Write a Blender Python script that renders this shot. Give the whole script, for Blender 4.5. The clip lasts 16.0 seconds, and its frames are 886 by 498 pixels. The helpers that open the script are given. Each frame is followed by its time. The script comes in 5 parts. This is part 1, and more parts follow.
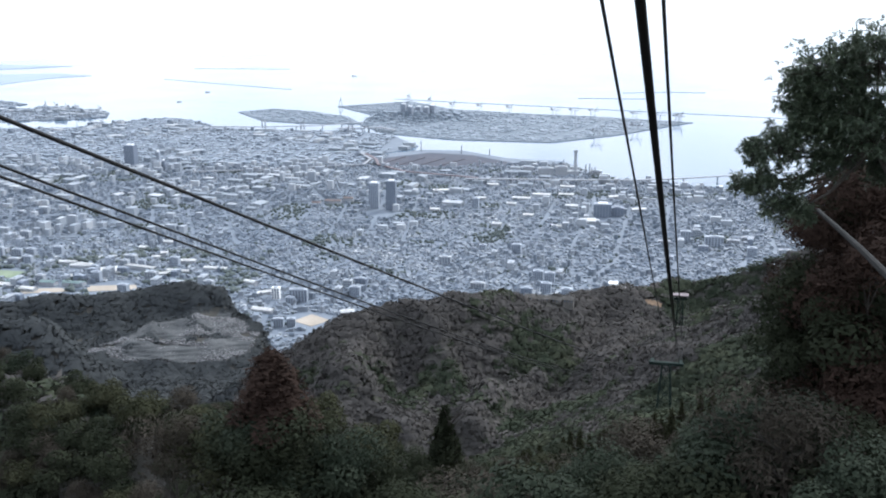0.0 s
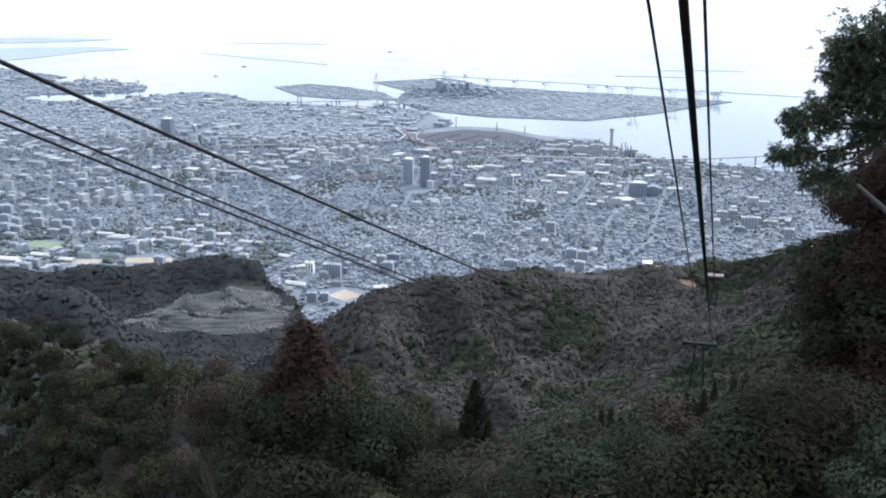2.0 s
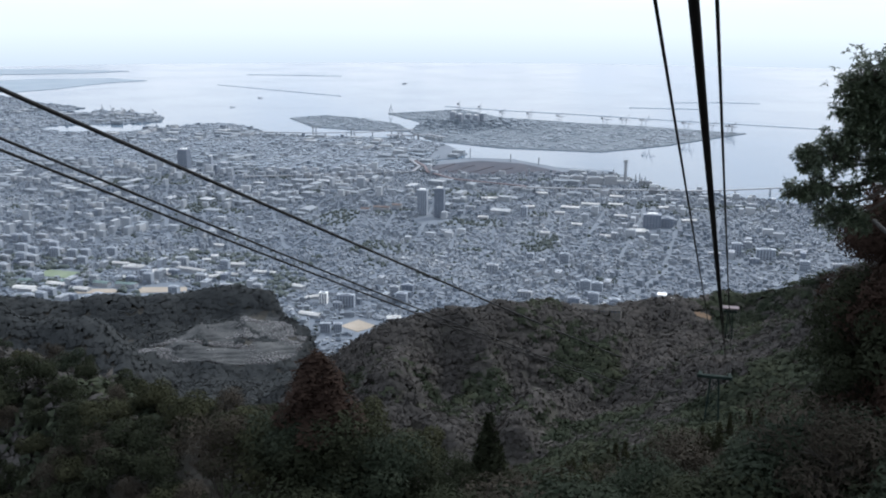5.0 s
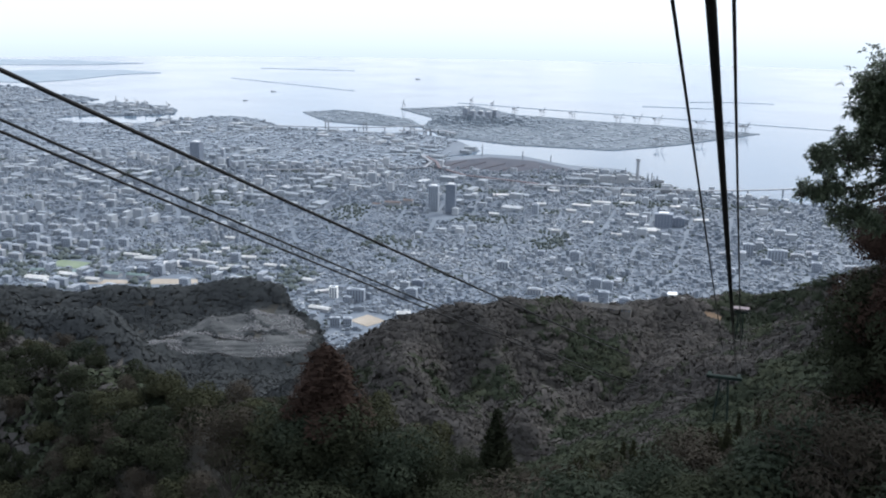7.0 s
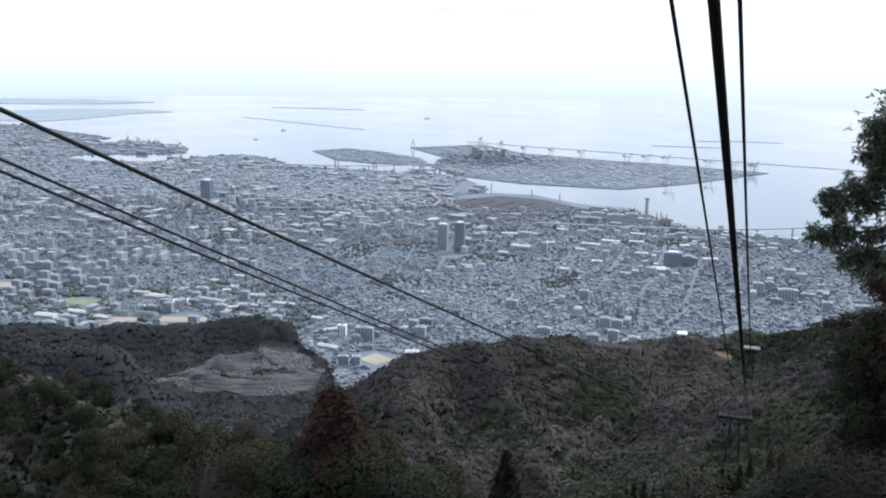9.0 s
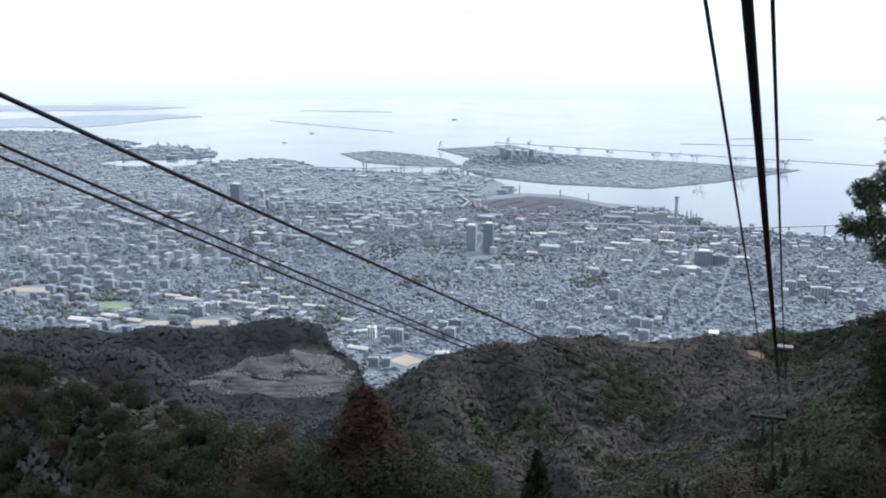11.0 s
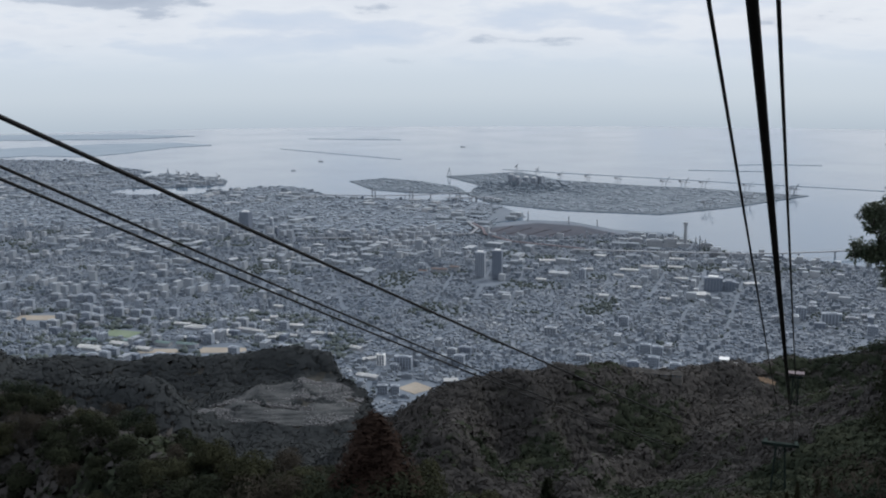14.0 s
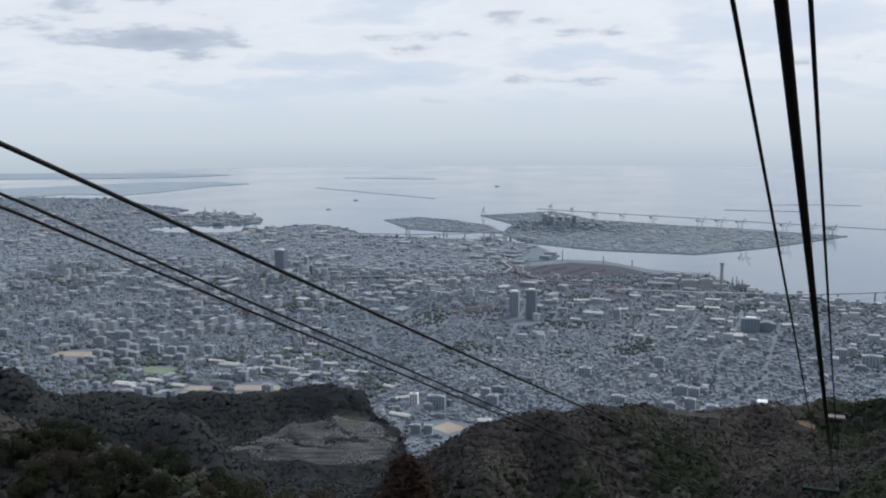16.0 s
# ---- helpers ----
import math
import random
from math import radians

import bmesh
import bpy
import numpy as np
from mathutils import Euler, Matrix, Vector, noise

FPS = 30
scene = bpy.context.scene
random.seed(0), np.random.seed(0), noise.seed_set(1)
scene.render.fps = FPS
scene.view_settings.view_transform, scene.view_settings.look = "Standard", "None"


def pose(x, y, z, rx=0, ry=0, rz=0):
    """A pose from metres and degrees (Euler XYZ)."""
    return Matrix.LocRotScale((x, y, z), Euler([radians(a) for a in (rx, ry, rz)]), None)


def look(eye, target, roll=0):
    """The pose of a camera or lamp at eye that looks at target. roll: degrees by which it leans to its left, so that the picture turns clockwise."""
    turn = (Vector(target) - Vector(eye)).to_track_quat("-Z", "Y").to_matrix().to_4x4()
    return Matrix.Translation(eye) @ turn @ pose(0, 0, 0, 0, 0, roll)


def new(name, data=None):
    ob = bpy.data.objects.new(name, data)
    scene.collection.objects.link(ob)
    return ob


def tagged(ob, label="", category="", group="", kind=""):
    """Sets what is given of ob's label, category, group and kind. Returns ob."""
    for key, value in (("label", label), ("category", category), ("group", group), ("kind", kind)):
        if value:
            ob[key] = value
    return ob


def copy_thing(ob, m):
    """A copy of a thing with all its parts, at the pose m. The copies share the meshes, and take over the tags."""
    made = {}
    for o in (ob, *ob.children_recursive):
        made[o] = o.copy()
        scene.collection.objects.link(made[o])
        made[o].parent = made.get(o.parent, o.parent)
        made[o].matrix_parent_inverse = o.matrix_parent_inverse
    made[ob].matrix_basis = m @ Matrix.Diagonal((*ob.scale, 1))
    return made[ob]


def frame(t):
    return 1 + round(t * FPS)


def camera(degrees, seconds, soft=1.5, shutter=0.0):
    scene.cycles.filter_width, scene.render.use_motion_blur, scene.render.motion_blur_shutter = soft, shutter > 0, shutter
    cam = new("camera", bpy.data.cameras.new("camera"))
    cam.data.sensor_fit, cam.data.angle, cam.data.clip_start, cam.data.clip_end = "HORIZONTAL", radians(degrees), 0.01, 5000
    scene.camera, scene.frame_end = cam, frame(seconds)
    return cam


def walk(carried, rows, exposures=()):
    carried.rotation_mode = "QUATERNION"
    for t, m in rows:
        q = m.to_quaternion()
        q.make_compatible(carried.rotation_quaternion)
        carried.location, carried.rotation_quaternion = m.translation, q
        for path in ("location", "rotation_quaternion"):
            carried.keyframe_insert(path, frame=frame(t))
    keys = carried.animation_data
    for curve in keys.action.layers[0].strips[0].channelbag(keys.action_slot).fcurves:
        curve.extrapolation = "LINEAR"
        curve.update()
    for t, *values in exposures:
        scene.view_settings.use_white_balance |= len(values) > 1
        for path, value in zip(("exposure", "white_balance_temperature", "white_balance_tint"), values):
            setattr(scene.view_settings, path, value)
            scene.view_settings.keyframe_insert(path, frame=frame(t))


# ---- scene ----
# camera: stands still in a ropeway cabin high over the city, turning
cam = camera(48.2, 16.0, soft=2.0)
PATH = [
    (0.0, pose(-0.004, 0, 300.152, 75.451, 0.073, -0.147)),
    (0.5, pose(0.007, 0, 300.093, 74.842, 0.148, 0.031)),
    (1.0, pose(0.017, 0, 299.980, 74.085, -0.282, 1.274)),
    (1.5, pose(0.027, 0, 299.912, 74.092, -0.739, 1.624)),
    (2.0, pose(0.025, 0, 299.901, 74.125, -0.209, 1.933)),
    (2.5, pose(0.023, 0, 299.961, 75.021, -0.433, 2.002)),
    (3.0, pose(0.021, 0, 300.061, 76.719, -0.756, 2.392)),
    (5.5, pose(0.011, 0, 299.956, 75.110, -0.145, 2.795)),
    (6.0, pose(0.010, 0, 299.902, 74.237, -0.227, 2.838)),
    (6.5, pose(0.009, 0, 299.929, 74.383, -0.471, 3.288)),
    (7.0, pose(0.007, 0, 299.958, 75.669, -0.913, 3.565)),
    (7.5, pose(0.004, 0, 300.085, 76.972, -1.303, 3.768)),
    (8.0, pose(0.002, 0, 300.156, 77.727, -1.486, 3.838)),
    (8.5, pose(-0.001, 0, 300.141, 77.863, -1.244, 3.823)),
    (11.0, pose(-0.015, 0, 299.964, 77.930, 0.000, 5.600)),
    (11.5, pose(-0.013, 0, 300.051, 79.770, -0.656, 6.166)),
    (12.0, pose(-0.010, 0, 300.119, 80.827, -1.191, 6.572)),
    (12.5, pose(-0.007, 0, 300.085, 81.316, -1.063, 6.774)),
    (13.0, pose(-0.009, 0, 300.040, 80.673, -0.615, 6.752)),
    (13.5, pose(-0.011, 0, 299.990, 79.968, -0.002, 6.285)),
    (14.0, pose(-0.013, 0, 299.922, 79.497, 0.285, 6.060)),
    (14.5, pose(-0.015, 0, 299.908, 79.416, 0.168, 6.104)),
    (15.0, pose(-0.015, 0, 299.950, 79.688, 0.104, 6.045)),
    (15.5, pose(-0.016, 0, 300.030, 81.101, 0.105, 6.641)),
    (16.0, pose(-0.016, 0, 300.060, 81.755, 0.326, 8.045)),
]
EXPOSURES = [(0.0, 0.6, 5740, 10), (1.5, 0.55, 5740, 10), (3.0, 0.6, 5740, 10), (5.5, 0.0, 5820, 10), (7.0, 0.2, 5820, 10), (8.0, 0.23, 5820, 10), (8.5, 0.21, 5820, 10), (11.0, 0.3, 5820, 10), (12.5, -0.2, 5820, 10), (13.0, -0.42, 5880, 10), (13.5, -0.54, 5930, 10), (14.5, -0.57, 5930, 10), (16.0, -0.53, 5930, 10)]
walk(cam, PATH, EXPOSURES)

# ---- world and sun ----
EYE_Z = 300.0
SUN_AZ, SUN_EL = 42.0, 40.0      # degrees to the right of straight ahead, above the horizon
world = bpy.data.worlds.new("overcast_sky")
scene.world = world
world.use_nodes = True


def build_sky(nt):
    nt.nodes.clear()
    n, l = nt.nodes.new, nt.links.new
    out, bg = n("ShaderNodeOutputWorld"), n("ShaderNodeBackground")
    sky = n("ShaderNodeTexSky")
    sky.sky_type, sky.sun_disc = "NISHITA", False
    sky.sun_elevation, sky.sun_rotation = radians(SUN_EL), radians(SUN_AZ)
    sky.air_density, sky.dust_density = 1.0, 4.0
    dim = n("ShaderNodeMix")
    dim.data_type, dim.blend_type = "RGBA", "MULTIPLY"
    dim.inputs[0].default_value = 1.0
    dim.inputs[7].default_value = (0.085, 0.085, 0.085, 1)
    l(sky.outputs[0], dim.inputs[6])
    # clouds: flat banks, squeezed towards the horizon
    co, sep = n("ShaderNodeTexCoord"), n("ShaderNodeSeparateXYZ")
    l(co.outputs["Generated"], sep.inputs[0])
    lift = n("ShaderNodeMath")
    lift.operation, lift.inputs[1].default_value = "ADD", 0.14
    # the sea ends a little below the level of the eye: the sky begins there
    over, up = n("ShaderNodeMath"), n("ShaderNodeMath")
    over.operation, over.inputs[1].default_value = "ADD", 0.06
    up.operation, up.inputs[1].default_value = "MAXIMUM", 0.0
    l(sep.outputs[2], over.inputs[0])
    l(over.outputs[0], up.inputs[0])
    l(up.outputs[0], lift.inputs[0])
    px, py = n("ShaderNodeMath"), n("ShaderNodeMath")
    for m, k in ((px, 0), (py, 1)):
        m.operation = "DIVIDE"
        l(sep.outputs[k], m.inputs[0])
        l(lift.outputs[0], m.inputs[1])
    vec = n("ShaderNodeCombineXYZ")
    l(px.outputs[0], vec.inputs[0])
    l(py.outputs[0], vec.inputs[1])
    noise_tex = n("ShaderNodeTexNoise")
    noise_tex.inputs["Scale"].default_value = 1.05
    noise_tex.inputs["Detail"].default_value = 9.0
    noise_tex.inputs["Roughness"].default_value = 0.56
    l(vec.outputs[0], noise_tex.inputs["Vector"])
    # clear pale blue, then white cloud rims, then grey undersides
    ramp = n("ShaderNodeValToRGB")
    e = ramp.color_ramp.elements
    e[0].position, e[0].color = 0.34, (1.14, 1.24, 1.37, 1)
    e[1].position, e[1].color = 0.74, (0.70, 0.77, 0.90, 1)
    for at, tone in ((0.44, (1.26, 1.32, 1.40, 1)), (0.505, (1.50, 1.50, 1.49, 1)), (0.57, (1.42, 1.43, 1.44, 1)), (0.605, (0.98, 1.04, 1.13, 1))):
        ramp.color_ramp.elements.new(at).color = tone
    l(noise_tex.outputs[0], ramp.inputs[0])
    # near the horizon all is pale haze
    fade = n("ShaderNodeMapRange")
    fade.interpolation_type = "SMOOTHSTEP"
    fade.inputs[1].default_value, fade.inputs[2].default_value = -0.015, 0.04
    l(sep.outputs[2], fade.inputs[0])
    haze = n("ShaderNodeMix")
    haze.data_type = "RGBA"
    band = n("ShaderNodeValToRGB")
    be = band.color_ramp.elements
    be[0].position, be[0].color = 0.0, (0.93, 1.02, 1.07, 1)
    be[1].position, be[1].color = 0.075, (1.28, 1.36, 1.40, 1)
    be.new(0.03).color = (1.16, 1.23, 1.25, 1)
    l(up.outputs[0], band.inputs[0])
    l(band.outputs[0], haze.inputs[6])
    l(fade.outputs[0], haze.inputs[0])
    l(ramp.outputs[0], haze.inputs[7])
    cloud = n("ShaderNodeMix")
    cloud.data_type = "RGBA"
    cloud.inputs[0].default_value = 0.88
    l(dim.outputs[2], cloud.inputs[6])
    l(haze.outputs[2], cloud.inputs[7])
    l(cloud.outputs[2], bg.inputs[0])
    bg.inputs[1].default_value = 0.88
    l(bg.outputs[0], out.inputs[0])


build_sky(world.node_tree)
sun_data = bpy.data.lights.new("sun", "SUN")
sun_data.energy, sun_data.angle, sun_data.color = 3.0, radians(8), (1.0, 0.95, 0.86)
sun = new("sun", sun_data)
sa, se = radians(SUN_AZ), radians(SUN_EL)
sun.matrix_world = look((math.sin(sa) * math.cos(se) * 900, math.cos(sa) * math.cos(se) * 900, math.sin(se) * 900 + 300), (0, 0, 300))


# ---- materials ----
def material(name, colours, rough=0.8, scale=1.0, fine=8.0, bump=0.3, metal=0.0, spec=0.5, island=0.0, spread=(0.3, 0.7), leaf=0.0):
    """Colours along a ramp driven by a coarse and a fine noise (and, with island, by a chance value for each loose piece)."""
    m = bpy.data.materials.new(name)
    m.use_nodes = True
    nt = m.node_tree
    n, l = nt.nodes.new, nt.links.new
    b = nt.nodes["Principled BSDF"]
    co = n("ShaderNodeTexCoord")
    big, small = n("ShaderNodeTexNoise"), n("ShaderNodeTexNoise")
    big.inputs["Scale"].default_value, big.inputs["Detail"].default_value = scale, 4.0
    small.inputs["Scale"].default_value, small.inputs["Detail"].default_value = scale * fine, 3.0
    l(co.outputs["Object"], big.inputs["Vector"])
    l(co.outputs["Object"], small.inputs["Vector"])
    mix = n("ShaderNodeMix")
    mix.inputs[0].default_value = 0.4
    l(big.outputs[0], mix.inputs[2])
    l(small.outputs[0], mix.inputs[3])
    value = mix.outputs[0]
    stretch = n("ShaderNodeMapRange")
    stretch.inputs[1].default_value, stretch.inputs[2].default_value = spread
    l(value, stretch.inputs[0])
    value = stretch.outputs[0]
    if island:
        geo, part_mix = n("ShaderNodeNewGeometry"), n("ShaderNodeMix")
        part_mix.inputs[0].default_value = island
        l(value, part_mix.inputs[2])
        l(geo.outputs["Random Per Island"], part_mix.inputs[3])
        value = part_mix.outputs[0]
    ramp = n("ShaderNodeValToRGB")
    e = ramp.color_ramp.elements
    while len(e) < len(colours):
        e.new(0.5)
    for k, c in enumerate(colours):
        e[k].position = k / max(1, len(colours) - 1) if len(c) == 3 else c[3]
        e[k].color = (*c[:3], 1)
    l(value, ramp.inputs[0])
    l(ramp.outputs[0], b.inputs["Base Color"])
    b.inputs["Roughness"].default_value, b.inputs["Metallic"].default_value = rough, metal
    b.inputs["Specular IOR Level"].default_value = spec
    if leaf:
        b.inputs["Subsurface Weight"].default_value = 0.0
        trans, add = n("ShaderNodeBsdfTranslucent"), n("ShaderNodeMixShader")
        l(ramp.outputs[0], trans.inputs[0])
        add.inputs[0].default_value = leaf
        l(b.outputs[0], add.inputs[1])
        l(trans.outputs[0], add.inputs[2])
        l(add.outputs[0], nt.nodes["Material Output"].inputs[0])
    if bump:
        bp = n("ShaderNodeBump")
        bp.inputs["Strength"].default_value = bump
        bp.inputs["Distance"].default_value = 0.3 / max(scale * fine, 0.05)
        l(small.outputs[0], bp.inputs["Height"])
        l(bp.outputs[0], b.inputs["Normal"])
    return m


M_SOIL = material("forest_floor", [(0.042, 0.042, 0.0362), (0.0578, 0.056, 0.0503), (0.077, 0.0735, 0.0684)], 0.95, 0.08, 12, 0.6, spec=0.03)
M_QUARRY = material("terraced_gravel", [(0.038, 0.04, 0.043), (0.064, 0.067, 0.069), (0.108, 0.11, 0.11)], 0.9, 0.06, 12, 0.6, spec=0.1)
M_EVERGREEN = material("evergreen_woods", [(0.0233, 0.031, 0.0207), (0.0407, 0.0495, 0.0339), (0.066, 0.0727, 0.0481)], 0.9, 0.05, 7, 0, island=0.12, spec=0.05, spread=(0.36, 0.64), leaf=0.3)
# far woods: greyer and bluer, with the haze of distance put into the colour
M_FARWOOD = material("haze_tinted_far_woods", [(0.044, 0.049, 0.0524), (0.055, 0.06, 0.063), (0.07, 0.075, 0.0766)], 0.9, 0.03, 8, 0, island=0.1, spec=0.05, spread=(0.36, 0.64), leaf=0.3)
M_BARE = material("bare_woods", [(0.052, 0.05, 0.0483), (0.076, 0.072, 0.0693), (0.112, 0.104, 0.0977)], 0.9, 0.03, 10, 0, island=0.12, spec=0.05, spread=(0.36, 0.64), leaf=0.3)
M_LEAF = material("glossy_leaves", [(0.022, 0.034, 0.022), (0.048, 0.066, 0.04), (0.10, 0.12, 0.075)], 0.45, 0.5, 6, 0, island=0.5, leaf=0.2, spec=0.4)
M_DARKLEAF = material("dark_leaves", [(0.0155, 0.018, 0.0117), (0.0242, 0.0284, 0.0175), (0.0362, 0.0404, 0.0242)], 0.9, 0.4, 6, 0, island=0.25, leaf=0.2, spec=0.05)
M_YELLOWLEAF = material("olive_leaves", [(0.0231, 0.0252, 0.0145), (0.0357, 0.0378, 0.0217), (0.0525, 0.0525, 0.0302)], 0.9, 0.4, 6, 0, island=0.25, leaf=0.25, spec=0.05)
M_GREENLEAF = material("green_leaves", [(0.0146, 0.0207, 0.0136), (0.025, 0.0327, 0.0213), (0.0404, 0.0482, 0.0311)], 0.85, 0.4, 6, 0, island=0.25, leaf=0.2, spec=0.1)
M_REDLEAF = material("reddish_cypress_sprays", [(0.0198, 0.0135, 0.0108), (0.0324, 0.0216, 0.0171), (0.0468, 0.0306, 0.0243)], 0.9, 0.6, 6, 0, island=0.25, leaf=0.2, spec=0.05)
M_TWIG = material("bare_twigs", [(0.0235, 0.0202, 0.0151), (0.037, 0.0319, 0.0252), (0.0554, 0.0479, 0.0386)], 0.9, 0.5, 6, 0, island=0.25, spec=0.05)
M_STONE = material("grave_stone", [(0.06, 0.06, 0.065), (0.13, 0.13, 0.135), (0.30, 0.30, 0.30)], 0.7, 0.05, 8, 0, island=0.7)
M_BARK = material("bark", [(0.02, 0.017, 0.014), (0.045, 0.038, 0.03)], 0.9, 2.0, 8, 0.6)
# blue tint and lifted darks of the city floor stand in for haze
M_CITY = material("city_floor", [(0.107, 0.13, 0.163), (0.13, 0.155, 0.189), (0.158, 0.181, 0.214)], 0.7, 0.02, 14, 0.2, spec=0.3)
# distance haze is mixed into this base colour: paler and bluer than land
M_FARSHORE = material("haze_tinted_far_shore", [(0.20, 0.25, 0.30), (0.27, 0.32, 0.37)], 0.6, 0.01, 10, 0)
M_ISLAND = material("reclaimed_land", [(0.085, 0.11, 0.135), (0.112, 0.139, 0.167), (0.145, 0.172, 0.202)], 0.7, 0.015, 10, 0.1, spec=0.3)
M_YARD = material("rusty_rail_yard", [(0.065, 0.073, 0.092), (0.088, 0.093, 0.112), (0.112, 0.108, 0.122)], 0.9, 0.03, 10, 0.2, spec=0.05)
M_YARDLINE = material("dull_rails", [(0.09, 0.085, 0.098), (0.115, 0.108, 0.12)], 0.9, 0.2, 6, 0, spec=0.05)
M_SAND = material("bare_sports_ground", [(0.24, 0.205, 0.165), (0.30, 0.26, 0.21), (0.36, 0.315, 0.26)], 0.9, 0.05, 10, 0.1)
M_TURF = material("green_sports_ground", [(0.12, 0.155, 0.10), (0.16, 0.20, 0.13), (0.21, 0.245, 0.17)], 0.9, 0.05, 10, 0.1)
M_TEALROOF = material("teal_roof_sheets", [(0.22, 0.31, 0.31), (0.30, 0.39, 0.38)], 0.5, 0.2, 6, 0.05)
# roofs and walls: blue cast and raised dark end imitate haze over the city
M_HOUSES = material("mixed_roofs_and_walls", [(0.0791, 0.1, 0.135, 0), (0.112, 0.137, 0.174, 0.3), (0.144, 0.17, 0.206, 0.58), (0.2, 0.223, 0.253, 0.8), (0.335, 0.349, 0.363, 0.93), (0.614, 0.614, 0.614, 1)], 0.65, 0.006, 9, 0, island=0.6, spec=0.35, spread=(0.36, 0.64))
M_HOUSEWALL = material("pale_house_walls", [(0.116, 0.14, 0.175, 0), (0.163, 0.188, 0.223, 0.4), (0.233, 0.256, 0.286, 0.75), (0.391, 0.405, 0.419, 1)], 0.8, 0.006, 9, 0, island=0.6, spec=0.2, spread=(0.36, 0.64))
M_SHEDS = material("shed_roofs", [(0.12, 0.14, 0.165), (0.16, 0.185, 0.215), (0.22, 0.245, 0.27), (0.5, 0.5, 0.51)], 0.45, 0.02, 8, 0, island=0.7, spec=0.6)
M_PORT = material("port_roofs", [(0.123, 0.156, 0.193), (0.139, 0.172, 0.209), (0.16, 0.193, 0.23), (0.221, 0.246, 0.283)], 0.5, 0.01, 8, 0, island=0.45, spec=0.6)
# far quarters: roofs paled and blued in the colour in place of haze
M_FARTOWN = material("haze_paled_far_roofs", [(0.16, 0.2, 0.244), (0.18, 0.22, 0.264), (0.204, 0.24, 0.284), (0.304, 0.336, 0.368)], 0.5, 0.01, 8, 0, island=0.5, spec=0.6)
M_CITYTREE = material("city_trees", [(0.045, 0.06, 0.062), (0.062, 0.078, 0.075), (0.085, 0.098, 0.088)], 0.9, 0.05, 8, 0.5, island=0.3)
M_BLOCKS = material("apartment_concrete", [(0.19, 0.215, 0.25), (0.26, 0.285, 0.315), (0.36, 0.375, 0.395)], 0.6, 0.1, 6, 0, island=0.8)
# tower walls and window bands are lifted to blue-grey as painted haze
M_DARKTOWER = material("dark_tower_cladding", [(0.13, 0.155, 0.20), (0.165, 0.19, 0.235)], 0.35, 0.2, 6, 0)
M_TOWER = material("grey_tower_cladding", [(0.25, 0.28, 0.325), (0.31, 0.34, 0.385)], 0.5, 0.1, 6, 0)
M_GLASSBAND = material("window_band", [(0.13, 0.155, 0.195), (0.16, 0.185, 0.225)], 0.25, 0.4, 6, 0)
M_WHITE = material("white_paint", [(0.7, 0.7, 0.69), (0.82, 0.82, 0.81)], 0.55, 0.3, 6, 0.05)
M_PALE = material("pale_concrete", [(0.23, 0.245, 0.265), (0.31, 0.325, 0.345)], 0.7, 0.2, 6, 0.1)
M_STEELGREEN = material("green_painted_steel", [(0.012, 0.02, 0.018), (0.02, 0.03, 0.026)], 0.85, 0.8, 6, 0.1, spec=0.1)
M_STEEL = material("galvanised_steel", [(0.12, 0.125, 0.13), (0.2, 0.205, 0.21)], 0.5, 0.8, 6, 0.1, metal=0.4)
M_CABLE = material("greased_steel_rope", [(0.008, 0.008, 0.009), (0.02, 0.02, 0.02)], 0.7, 3.0, 8, 0.4, spec=0.15)
M_EARTH = material("bare_tan_earth", [(0.11, 0.08, 0.055), (0.16, 0.115, 0.08), (0.21, 0.16, 0.115)], 0.95, 0.3, 8, 0.3, spec=0.05)
M_OLDROOF = material("weathered_grey_roof", [(0.10, 0.095, 0.088), (0.16, 0.152, 0.142), (0.24, 0.23, 0.22)], 0.9, 0.4, 8, 0.2, spec=0.05)
# colour of the added bar that imitates a blurred reflection streak
M_STREAK = material("dull_grey_streak", [(0.022, 0.022, 0.021), (0.036, 0.035, 0.034)], 0.9, 0.8, 10, 0.3, spec=0.05)
M_TERRACOTTA = material("tan_brick_red_roofs", [(0.20, 0.155, 0.145), (0.26, 0.205, 0.19)], 0.7, 0.3, 6, 0.1)
M_BRIDGE = material("bridge_steel", [(0.16, 0.17, 0.19), (0.24, 0.25, 0.27)], 0.5, 0.2, 6, 0.05)
M_REDSTEEL = material("red_bridge_steel", [(0.13, 0.105, 0.115), (0.17, 0.135, 0.14)], 0.6, 0.2, 6, 0.05, spec=0.2)


